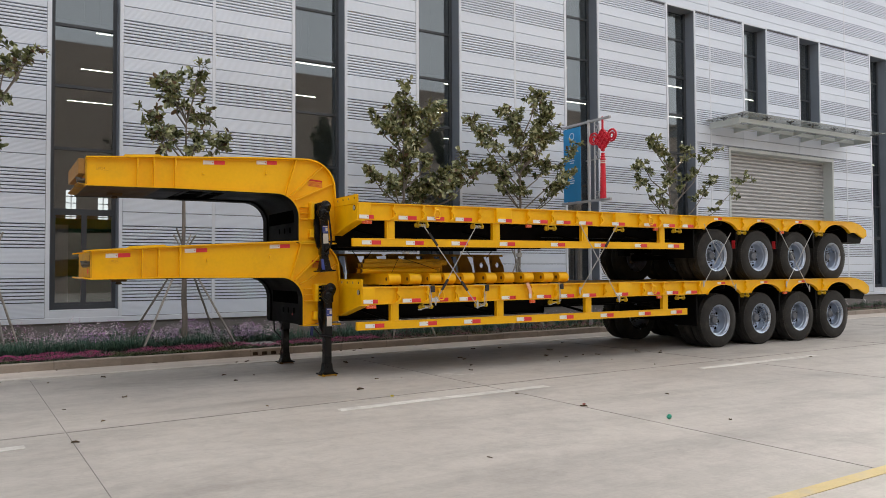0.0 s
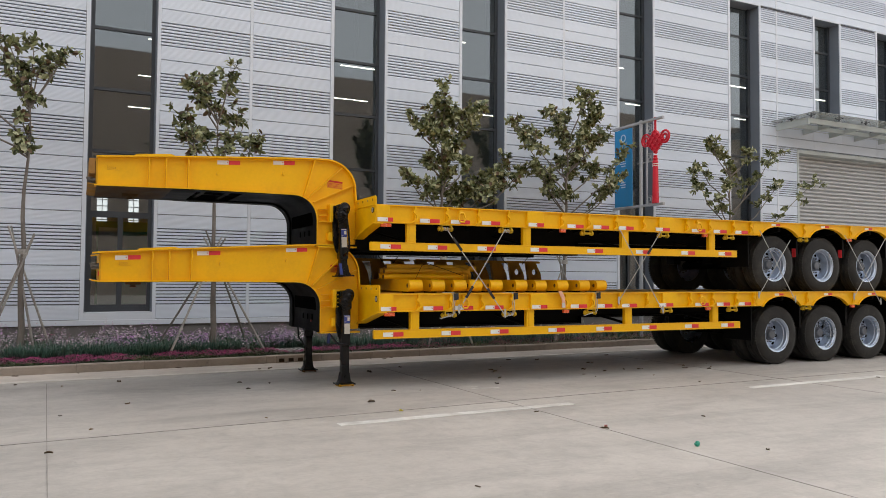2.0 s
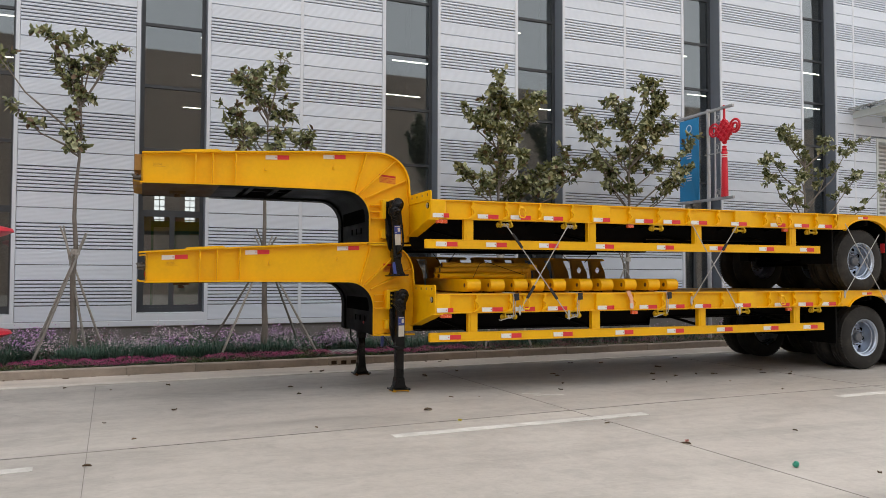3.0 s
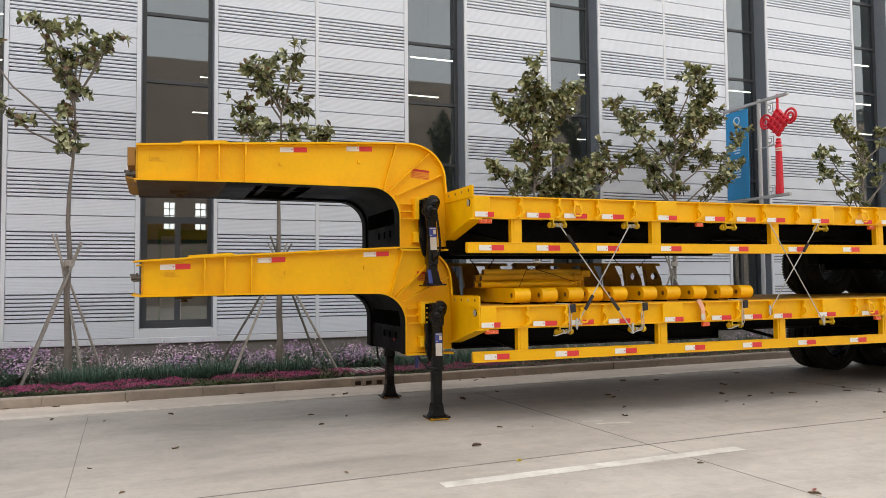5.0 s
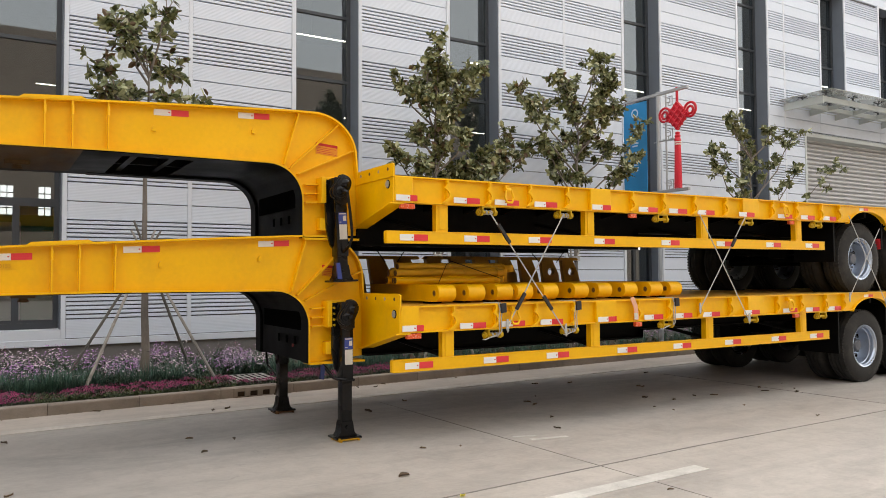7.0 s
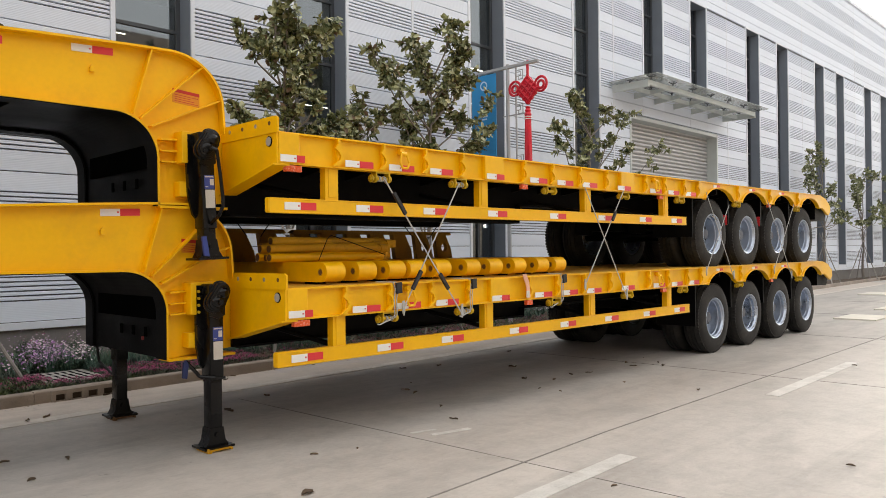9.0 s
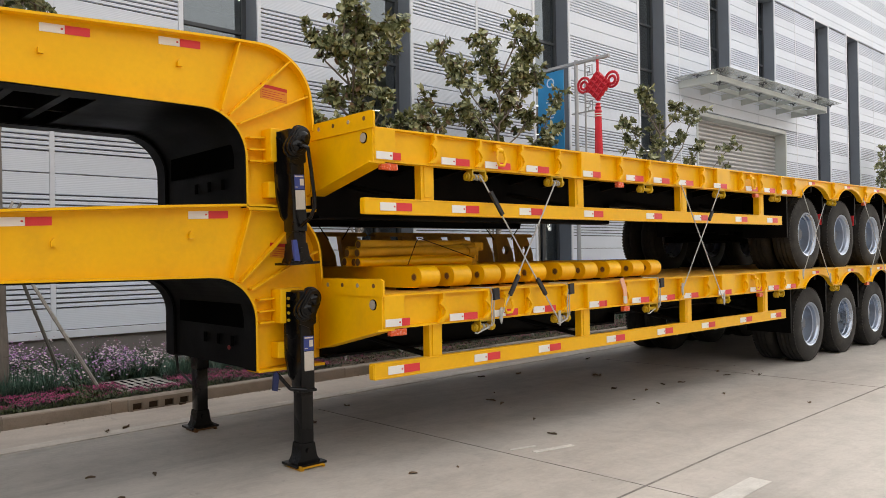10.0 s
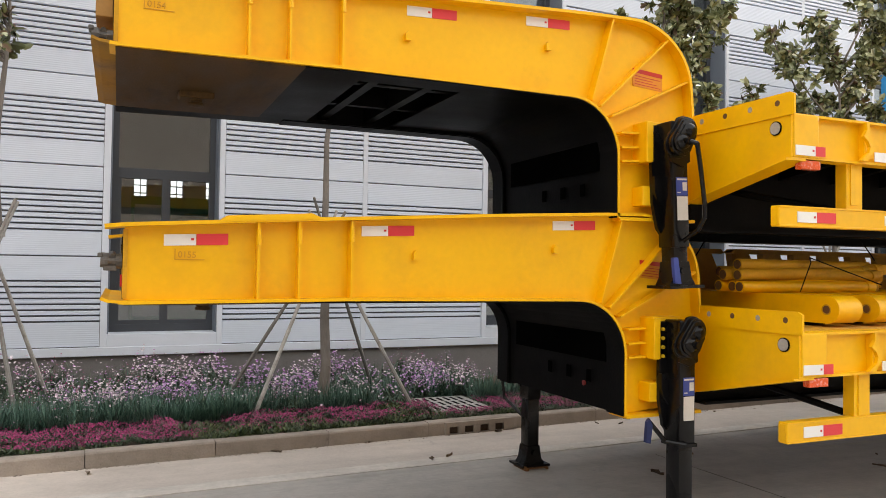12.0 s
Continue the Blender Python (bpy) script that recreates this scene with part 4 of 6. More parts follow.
def landing_leg(root, x, y, face, extended):
    """face -1: gearbox on the road side."""
    top = 1.33
    leg = new("landing_leg")
    leg.parent = root
    leg.matrix_basis = Matrix.Translation(Vector((x - (0.0 if extended else 0.015), y, 0)) - ORIGIN) @ (Matrix.Identity(4) if extended else Matrix.Translation((0, 0, top)) @ pose(0, 0, 0, 0, -2.2, 0) @ Matrix.Translation((0, 0, -top)))
    leg["label"] = "black steel landing leg with a gearbox on top"

    def p(name, bm, m, label=""):
        bmesh.ops.translate(bm, verts=bm.verts, vec=ORIGIN)
        return part(name, bm, m, leg, label, True)

    bm = B()
    box(bm, -0.036, 0.084, -0.075, 0.075, 0.56, top, 0.012)
    prism(bm, [(-0.092, top - 0.012), (-0.092, 0.84), (-0.06, 0.68), (-0.03, 0.64), (-0.03, top - 0.012)], 0.045, 0.072)
    prism(bm, [(-0.095, 1.0), (-0.095, 0.91), (-0.08, 0.86), (-0.03, 0.80), (-0.03, 1.0)], 0.020, 0.044)
    p("outer_tube", bm, LEGBLACK)
    bm = B()
    drop_line = arc(0.040, top - 0.062, 0.066, 0.064, 120, -40, 12) + arc(0.0, top - 0.142, 0.072, 0.066, -30, -210, 14)
    for grow, y0, y1 in ((1.24, -0.092, -0.07), (1.13, -0.128, -0.092), (0.98, -0.144, -0.128), (0.70, -0.154, -0.144)):
        prism(bm, [(0.018 + (q[0] - 0.018) * grow, top - 0.10 + (q[1] - top + 0.10) * grow) for q in drop_line], y0, y1)
    bmesh.ops.bevel(bm, geom=[e for e in bm.edges], offset=0.005, segments=2, affect="EDGES", profile=0.6)
    bmesh.ops.create_icosphere(bm, subdivisions=3, radius=0.046, matrix=Matrix.Translation((0.046, -0.142, top - 0.070)) @ Matrix.Diagonal((1.0, 0.65, 1.0, 1)))
    bmesh.ops.create_icosphere(bm, subdivisions=3, radius=0.052, matrix=Matrix.Translation((-0.006, -0.140, top - 0.138)) @ Matrix.Diagonal((1.0, 0.6, 0.9, 1)))
    prism(bm, [(-0.05, top - 0.01), (0.09, top - 0.01), (0.09, top - 0.25), (0.03, top - 0.28), (-0.05, top - 0.25)], -0.088, -0.07)
    for bx in (-0.018, 0.022):
        rod(bm, (bx, -0.16, top - 0.132), (bx, -0.182, top - 0.132), 0.012, seg=8)
    rod(bm, (0.002, -0.15, top - 0.142), (0.002, -0.195, top - 0.142), 0.022, seg=10)
    p("gearbox", bm, LEGBLACK)
    for k in range(4):
        bm = B()
        rod(bm, (-0.072, 0.046, top - 0.06 - k * 0.055), (-0.072, 0.030, top - 0.06 - k * 0.055), 0.012, seg=6)
        p("bolt", bm, WINCH if extended else LEGBLACK, "paint-splashed bolt head")
    foot = 0.03 if extended else 0.325
    bm = B()
    box(bm, -0.028, 0.076, -0.06, 0.06, foot + 0.06, 0.60, 0.008)
    p("inner_tube", bm, LEGBLACK)
    bm = B()
    prism(bm, [(-0.075, foot), (0.125, foot), (0.12, foot + 0.014), (0.096, foot + 0.05), (0.080, foot + 0.15), (-0.032, foot + 0.15), (-0.048, foot + 0.05), (-0.07, foot + 0.014)], -0.066, 0.066)
    box(bm, -0.105, 0.155, -0.11, 0.11, foot - 0.012, foot + 0.006)
    rod(bm, (0.025, -0.08, foot + 0.095), (0.025, 0.08, foot + 0.095), 0.020, seg=10)
    p("foot", bm, LEGBLACK)
    if face < 0:
        bm = B()
        box(bm, -0.012, 0.072, -0.0785, -0.07, 0.875, 0.985)
        p("sticker", bm, LABEL_BLUE, "blue maker's sticker")
        bm = B()
        box(bm, 0.034, 0.066, -0.0805, -0.078, 0.905, 0.955)
        box(bm, -0.006, 0.066, -0.0805, -0.078, 0.968, 0.978)
        box(bm, -0.006, 0.018, -0.0805, -0.078, 0.89, 0.896)
        p("sticker_marks", bm, LABEL_GREY)
        bm = B()
        box(bm, -0.008, 0.072, -0.0785, -0.07, 0.725, 0.87)
        p("sticker", bm, LABEL_GREY, "grey worn printed sticker")
        bm = B()
        if extended:
            tube(bm, [(-0.20, 0.02, 0.73), (-0.10, -0.02, 0.60), (0.0, -0.09, 0.585)], 0.014)
            p("brace", bm, LEGBLACK)
            bm = B()
            prism(bm, [(-0.235, 0.60), (-0.20, 0.59), (-0.185, 0.70), (-0.205, 0.735), (-0.225, 0.72)], -0.012, 0.012)
            p("tie", bm, NAVY, "dark blue cloth tie")
            bm = B()
            box(bm, -0.045, 0.093, -0.082, 0.082, 0.565, 0.585)
            p("collar", bm, LEGBLACK)
        else:
            tube(bm, [(0.005, -0.19, top - 0.142), (0.028, -0.222, top - 0.16), (0.040, -0.235, top - 0.34), (0.045, -0.250, top - 0.52), (0.045, -0.245, top - 0.60), (0.035, -0.20, top - 0.67), (0.02, -0.09, top - 0.73)], 0.014)
            p("crank_handle", bm, LEGBLACK, "bent black crank handle")
            bm = B()
            prism(bm, [(-0.045, 0.345), (0.0, 0.34), (-0.02, 0.50), (-0.055, 0.50)], -0.085, -0.06)
            p("tie", bm, LABEL_BLUE, "blue plastic tie")
    if extended and face > 0:
        bm = B()
        tube(bm, [(0.0, 0.10, top - 0.16), (-0.02, 0.24, top - 0.18), (-0.05, 0.31, top - 0.36), (-0.06, 0.33, 0.66), (-0.05, 0.31, 0.52), (0.0, 0.08, 0.40)], 0.013)
        p("crank_handle", bm, LEGBLACK, "bent black crank handle")
    if extended:
        bm = B()
        prism(bm, [(-0.075, 0.0), (-0.06, 0.0), (-0.056, 0.014), (0.105, 0.014), (0.11, 0.0), (0.125, 0.0), (0.12, 0.022), (-0.072, 0.022)], -0.135, 0.10)
        prism(bm, [(-0.095, 0.004), (-0.078, 0.0), (-0.075, 0.034), (-0.088, 0.036)], -0.135, 0.05)
        p("base_shoe", bm, OLD_YELLOW if face < 0 else PRIMER, "dull yellow channel shoe" if face < 0 else "rusty shoe")


def trailer(dx, dz, droop, wheel_lift, extended, serial, upper):
    global ORIGIN
    root = thing("lowbed_trailer", (4.65 + dx, MID, dz), "yellow four-axle gooseneck lowbed trailer, " + ("stacked on another trailer" if upper else "standing on its landing legs"), "trailer", "stacked lowbed trailers")
    ORIGIN = Vector((4.65, MID, 0))
    YN, YF = 10.455, 11.935
    neck_beam(root, YN, -1, droop, serial, upper)
    neck_beam(root, YF, 1, droop, serial, upper)
    top, bottom = neck_outline(droop)
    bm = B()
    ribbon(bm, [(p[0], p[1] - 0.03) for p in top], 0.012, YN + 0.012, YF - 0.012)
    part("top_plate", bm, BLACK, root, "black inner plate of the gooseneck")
    bm = B()
    ribbon(bm, [(1.225, 1.430 - droop), (1.5, 1.429 - droop), (2.12, 1.435 - droop)], -0.010, YN - 0.07, YF - 0.13)
    skid = part("skid_plate", bm, SKID, root, "greasy dark brown fifth-wheel plate")
    bm = B()
    ribbon(bm, [(2.12, 1.435 - droop), (2.45, 1.437 - droop)], -0.010, YN - 0.07, YF - 0.13)
    part("rear_plate", bm, BLACK, skid, "black rear half of the plate")
    bm = B()
    ribbon(bm, [(1.125, 1.459 - droop), (1.155, 1.447 - droop), (1.24, 1.440 - droop)], -0.014, YN - 0.088, YF - 0.10)
    # the upper lip takes the shade-darkened yellow
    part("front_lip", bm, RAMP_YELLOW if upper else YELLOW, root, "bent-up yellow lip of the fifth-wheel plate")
    bm = B()
    lathe(bm, [(0.02, 0.0), (0.045, 0.0), (0.045, -0.03), (0.036, -0.035), (0.036, -0.06), (0.045, -0.065), (0.045, -0.08), (0.01, -0.085)], (1.66, MID + 0.12, 1.43 - droop), 16, "z")
    box(bm, 1.56, 1.76, MID + 0.05, MID + 0.19, 1.385 - droop, 1.43 - droop, 0.01)
    part("kingpin", bm, SKID, skid, "greasy brown steel kingpin")
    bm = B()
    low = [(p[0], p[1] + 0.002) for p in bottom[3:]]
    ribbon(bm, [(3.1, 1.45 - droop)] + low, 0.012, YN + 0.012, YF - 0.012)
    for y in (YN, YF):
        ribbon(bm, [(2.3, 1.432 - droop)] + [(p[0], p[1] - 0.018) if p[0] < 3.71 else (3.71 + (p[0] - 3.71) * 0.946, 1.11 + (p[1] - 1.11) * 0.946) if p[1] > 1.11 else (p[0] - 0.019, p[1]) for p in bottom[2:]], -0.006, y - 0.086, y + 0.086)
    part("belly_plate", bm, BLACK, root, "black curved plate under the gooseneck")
    # thin black sheets over the inner faces of both yellow girders
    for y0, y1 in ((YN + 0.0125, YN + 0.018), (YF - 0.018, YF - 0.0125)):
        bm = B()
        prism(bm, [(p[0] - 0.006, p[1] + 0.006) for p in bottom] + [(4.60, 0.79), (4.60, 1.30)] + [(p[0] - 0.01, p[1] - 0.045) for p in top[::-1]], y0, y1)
        part("inner_lining", bm, BLACK, root, "black sheet on the inner side of the gooseneck")
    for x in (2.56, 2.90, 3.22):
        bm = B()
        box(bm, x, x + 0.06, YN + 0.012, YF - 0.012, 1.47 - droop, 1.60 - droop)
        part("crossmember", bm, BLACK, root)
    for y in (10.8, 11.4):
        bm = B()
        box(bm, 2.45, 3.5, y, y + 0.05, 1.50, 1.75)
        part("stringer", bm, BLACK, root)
    # black plates on the belly plate, painting the shade inside slots
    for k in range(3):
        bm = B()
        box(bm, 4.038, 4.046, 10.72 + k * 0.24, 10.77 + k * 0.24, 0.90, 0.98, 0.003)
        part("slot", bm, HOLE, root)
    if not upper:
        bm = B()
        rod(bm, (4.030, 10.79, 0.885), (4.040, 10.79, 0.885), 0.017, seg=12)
        part("round_reflector", bm, DULL_RED, root, "small dark red round reflector")
    # one black sheet paints the dark inside of the access opening
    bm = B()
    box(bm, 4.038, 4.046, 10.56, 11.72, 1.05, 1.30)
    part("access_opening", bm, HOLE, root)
    bm = B()
    box(bm, 1.215, 1.235, YN - 0.02, YF + 0.02, 1.45 - droop, 1.79)
    end = part("front_plate", bm, OLD_YELLOW, root, "dull yellow front plate")
    if upper:
        bm = B()
        box(bm, 1.135, 1.214, YN + 0.02, YF - 0.02, 1.60, 1.795, 0.006)
        part("head_plate", bm, HEAD_BROWN, end, "dull brown head plate")
    cz = (1.50 if upper else 1.625) - droop
    bm = B()
    rod(bm, (1.215, YN + 0.07, cz), (1.185, YN + 0.07, cz), 0.036, seg=8)
    rod(bm, (1.185, YN + 0.07, cz), (1.15, YN + 0.07, cz + 0.004), 0.024, seg=12)
    rod(bm, (1.152, YN + 0.07, cz + 0.004), (1.118, YN + 0.07, cz + 0.006), 0.036, seg=12)
    box(bm, 1.105, 1.128, YN + 0.03, YN + 0.10, cz + 0.018, cz + 0.040, 0.005)
    box(bm, 1.13, 1.19, YN + 0.05, YN + 0.09, cz - 0.045, cz - 0.020, 0.004)
    rod(bm, (1.17, YN + 0.05, cz + 0.022), (1.17, YN + 0.09, cz + 0.038), 0.014, seg=8)
    part("air_coupling", bm, COUPLING, end, "grimy metal air hose coupling")
    bm = B()
    box(bm, 1.205, 1.215, YN + 0.20, YN + 0.24, 1.50 - droop, 1.56 - droop)
    part("front_reflector", bm, RED_TAPE, end)
    # transom at the front of the deck
    zt = deck_z(FRONT)
    for a, b in ((SIDE, YN - 0.02), (2 * MID - SIDE, YF + 0.02)):
        lo, hi = min(a, b), max(a, b)
        near = a < MID
        pts = [(a, zt - 0.25), (b, zt - 0.44), (b, zt), (a, zt)]
        bm = B()
        prism(bm, pts, FRONT - 0.015, FRONT, "x")
        prism(bm, [(a, zt - 0.262), (b, zt - 0.452), (b, zt - 0.44), (a, zt - 0.25)], FRONT - 0.05, FRONT + 0.10, "x")
        tr = part("transom", bm, YELLOW, root, "tapered front cross beam of the deck")
        bm = B()
        fl = [(a - (0.03 if near else -0.03), zt - 0.012), (b, zt - 0.012), (b, zt + 0.115), (a, zt + 0.115), (a - (0.03 if near else -0.03), zt + 0.10)]
        prism(bm, fl, FRONT - 0.025, FRONT - 0.01, "x")
        fla = part("holed_flange", bm, YELLOW, tr)
        # flange is solid; grey discs paint daylight seen through holes, brown ones dim holes
        for k in range(4):
            bm = B()
            yy = a + (b - a) * (0.10 + k * 0.24)
            rod(bm, (FRONT - 0.0265, yy, zt + 0.065), (FRONT - 0.02, yy, zt + 0.065), 0.017, seg=12)
            part("bolt_hole", bm, LENS_GREY if k % 2 else PRIMER, fla)
        if near:
            bm = B()
            rod(bm, (FRONT - 0.022, a + 0.10, zt - 0.073), (FRONT - 0.01, a + 0.10, zt - 0.073), 0.040, seg=20)
            lp = part("lamp_ring", bm, HOLE, tr, "round front marker lamp")
            bm = B()
            rod(bm, (FRONT - 0.026, a + 0.10, zt - 0.073), (FRONT - 0.02, a + 0.10, zt - 0.073), 0.0345, seg=20)
            part("lamp_lens", bm, LENS_GREY, lp)
    # deck, frame and edge girders
    bm = B()
    prism(bm, [(FRONT, zt - 0.012), (16.8, deck_z(16.8) - 0.012), (16.8, deck_z(16.8) + 0.002), (FRONT, zt + 0.002)], SIDE + 0.10, 2 * MID - SIDE - 0.10)
    part("deck", bm, DECK, root, "dusty steel deck plate")
    bm = B()
    low = 0.69 if upper else 0.80
    for y in (10.42, 11.76):
        prism(bm, [(4.64, low), (8.48, low), (8.49, 0.90), (17.0, 0.90), (17.0, 1.28), (4.64, 1.26)], y - 0.01, y + 0.03)
        ribbon(bm, [(4.64, low), (8.48, low), (8.49, 0.90), (17.0, 0.90)], -0.018, y - 0.09, y + 0.11)
    part("main_beam", bm, BLACK, root, "black chassis beams under the deck")
    for k in range(24):
        x = 4.9 + k * 0.505
        z = deck_z(x) - 0.016
        for a, b in ((SIDE + 0.11, 10.41), (2 * MID - SIDE - 0.11, 2 * MID - 10.41)):
            bm = B()
            prism(bm, [(a, z - 0.14), (b, z - 0.24), (b, z), (a, z)], x, x + 0.05, "x")
            part("outrigger", bm, BLACK, root)
        bm = B()
        box(bm, x, x + 0.05, 10.45, 11.74, z - 0.14, z)
        part("crossmember", bm, BLACK, root)
    side_beam(root, SIDE, -1)
    side_beam(root, 2 * MID - SIDE, 1)
    for y, face in ((SIDE + 0.035, -1),):
        bm = B()
        a, b = (y, y + 0.06) if face < 0 else (y - 0.06, y)
        drop = 0.015 if upper else 0.0
        box(bm, 4.585, 11.36, a, b, 0.685 - drop, 0.803 - drop, 0.006)
        rail = part("side_guard", bm, YELLOW, root, "yellow side guard rail")
        for z in (0.6855, 0.7905):
            bm = B()
            box(bm, 4.586, 11.355, a - 0.004, a + 0.002, z - drop, z - drop + 0.012, 0.002)
            part("rail_lip", bm, YELLOW, rail)
        bm = B()
        box(bm, 4.581, 4.585, a + 0.006, b - 0.006, 0.695 - drop, 0.793 - drop)
        part("end_cap", bm, YELLOW, rail)
        for x in (5.12, 7.0, 8.85, 10.72):
            bm = B()
            box(bm, x, x + 0.13, a + 0.008, b + 0.02, 0.80 - drop, deck_z(x) - 0.245)
            box(bm, x + 0.03, x + 0.10, a + 0.002, a + 0.01, 0.81, deck_z(x) - 0.255)
            part("post", bm, YELLOW, rail)
        if face < 0:
            for x in ((4.72, 5.43, 6.22, 7.12, 8.16, 9.12, 10.08, 10.92) if upper else (4.71, 5.59, 6.38, 7.38, 8.27, 9.18, 10.09, 10.91)):
                reflector(rail, x, a - 0.001, 0.712 - drop, 0.30, 0.06)
    for x in (4.95, 6.9, 8.75, 10.6):
        bm = B()
        rod(bm, (x, 10.40, 0.95), (x + 0.35, SIDE + 0.09, 0.76), 0.022, seg=6)
        part("brace", bm, BLACK, root)
    for x in (5.71, 6.70, 8.16, 9.70, 11.17, 13.03, 15.60):
        winch(root, x, SIDE + 0.03, -1, x < 7)
    bm = B()
    prism(bm, [(16.75, 0.86), (17.26, 0.84), (17.36, 1.0), (16.85, 1.24), (16.75, 1.24)], SIDE + 0.10, 2 * MID - SIDE - 0.10)
    part("tail_box", bm, BLACK, root, "black rear tail box with lamps")
    bm = B()
    prism(bm, [(17.30, 0.97), (17.40, 1.03), (17.37, 1.14), (16.83, 1.335), (16.8, 1.32)], SIDE + 0.10, 2 * MID - SIDE - 0.10)
    part("tail_ramp", bm, DECK, root)
    for x in AXLES:
        wz = 0.53 + wheel_lift + (-0.0045 * (x - 12.42) if upper else 0) + (-0.035 if upper else 0)
        for y, flip in ((9.735, False), (10.385, True), (2 * MID - 9.735, True), (2 * MID - 10.385, False)):
            wheel(root, x, y, wz, flip)
        bm = B()
        rod(bm, (x, 9.85, wz), (x, 2 * MID - 9.85, wz), 0.075, seg=14)
        box(bm, x - 0.12, x + 0.12, 10.42, 10.50, wz + 0.05, 1.0 + wheel_lift * 0.5)
        box(bm, x - 0.12, x + 0.12, 11.74, 11.82, wz + 0.05, 1.0 + wheel_lift * 0.5)
        part("axle", bm, BLACK, root)
        for y0 in (10.56, 11.52):
            bm = B()
            step = [(x - 0.56 + k * 0.05 + d, wz + 0.09 + k * 0.03 + 0.03 * (d > 0)) for k in range(5) for d in (0.0, 0.001)]
            prism(bm, step + [(2 * x - q[0], q[1]) for q in reversed(step)], y0, y0 + 0.16)
            part("spring_pack", bm, BLACK, root)
            bm = B()
            prism(bm, [(x - 0.72, wz + 0.02), (x - 0.56, wz + 0.02), (x - 0.50, 1.2), (x - 0.78, 1.2)], y0 - 0.02, y0 + 0.18)
            part("spring_hanger", bm, BLACK, root)
    for k in range(3):
        bm = B()
        x = (AXLES[k] + AXLES[k + 1]) / 2
        box(bm, x - 0.02, x + 0.02, SIDE + 0.16, SIDE + 0.72, 0.66 + wheel_lift, 1.2)
        flap = part("mud_flap", bm, BLACK, root)
        if upper and k < 2:
            bm = B()
            box(bm, x - 0.03, x - 0.021, SIDE + 0.17, SIDE + 0.25, 0.70, 0.86, 0.003)
            part("flap_plate", bm, RED_TAPE, flap, "small red plate on the mud flap")
    bm = B()
    box(bm, 11.72, 11.75, SIDE + 0.13, SIDE + 0.75, 0.45 + wheel_lift, 1.2)
    part("mud_flap", bm, BLACK, root)
    landing_leg(root, 4.355, 10.27, -1, extended)
    landing_leg(root, 4.335, 12.05, 1, extended)
    ORIGIN = Vector((0, 0, 0))
    return root


lower = trailer(0, 0, -0.012, 0.0, True, "0155", False)
upper = trailer(-0.058, 1.212, -0.018, 0.06, False, "0154", True)
upper.rotation_euler = (0, -0.0045, 0)


# ---- loading gear on the lower deck ----
def ramp_beam(x, length):
    z = deck_z(x) + 0.004
    t = thing("loading_ramp", (x, 9.78, z), "yellow steel loading ramp with rounded drilled end on the deck", "ramp", "loading ramps on the deck")
    bm = B()
    pts = [(length, 0.02), (length, 0.19)] + [(p[0], p[1]) for p in arc(0.09, 0.105, 0.09, 0.085, 90, 270, 12)]
    prism(bm, pts, 0.0, 0.20, "x")
    part("body", bm, YELLOW, t, smooth=True)
    bm = B()
    lathe(bm, [(0.026, -0.004), (0.033, -0.004), (0.033, 0.003), (0.026, 0.003)], (0, 0.09, 0.105), 16, "x", "ring")
    part("pin_boss", bm, OLD_YELLOW, t)
    # brown disc stands in for the shaded inside of the pin hole
    bm = B()
    rod(bm, (-0.003, 0.09, 0.105), (0.002, 0.09, 0.105), 0.025, seg=14)
    part("pin_hole", bm, PRIMER, t)
    bm = B()
    box(bm, 0.02, 0.18, 0.25, 0.35, 0.0, 0.02)
    part("packing", bm, BLACK, t)
    return t


for x, n in ((5.16, 1.55), (5.51, 1.5), (5.86, 1.5), (6.12, 1.5), (6.465, 1.5), (6.895, 1.5), (7.245, 1.5), (7.645, 1.5), (8.06, 1.5), (8.39, 1.5)):
    ramp_beam(x, n)


def holed_plate(bm, pts, c, r, a, b):
    """A flat outline in x and z with one round hole, solid from a to b along y."""
    n = 16
    cx, cz = c
    ring = [(cx + r * math.cos(2 * math.pi * k / n), cz + r * math.sin(2 * math.pi * k / n)) for k in range(n)]
    es = []
    for loop in (pts, ring):
        vs = [bm.verts.new((p[0], a, p[1])) for p in loop]
        es += [bm.edges.new((vs[i], vs[(i + 1) % len(vs)])) for i in range(len(vs))]
    f = bmesh.ops.triangle_fill(bm, use_beauty=True, edges=es)
    faces = [g for g in f["geom"] if isinstance(g, bmesh.types.BMFace)]
    e = bmesh.ops.extrude_face_region(bm, geom=faces)
    bmesh.ops.translate(bm, verts=[g for g in e["geom"] if isinstance(g, bmesh.types.BMVert)], vec=(0, b - a, 0))


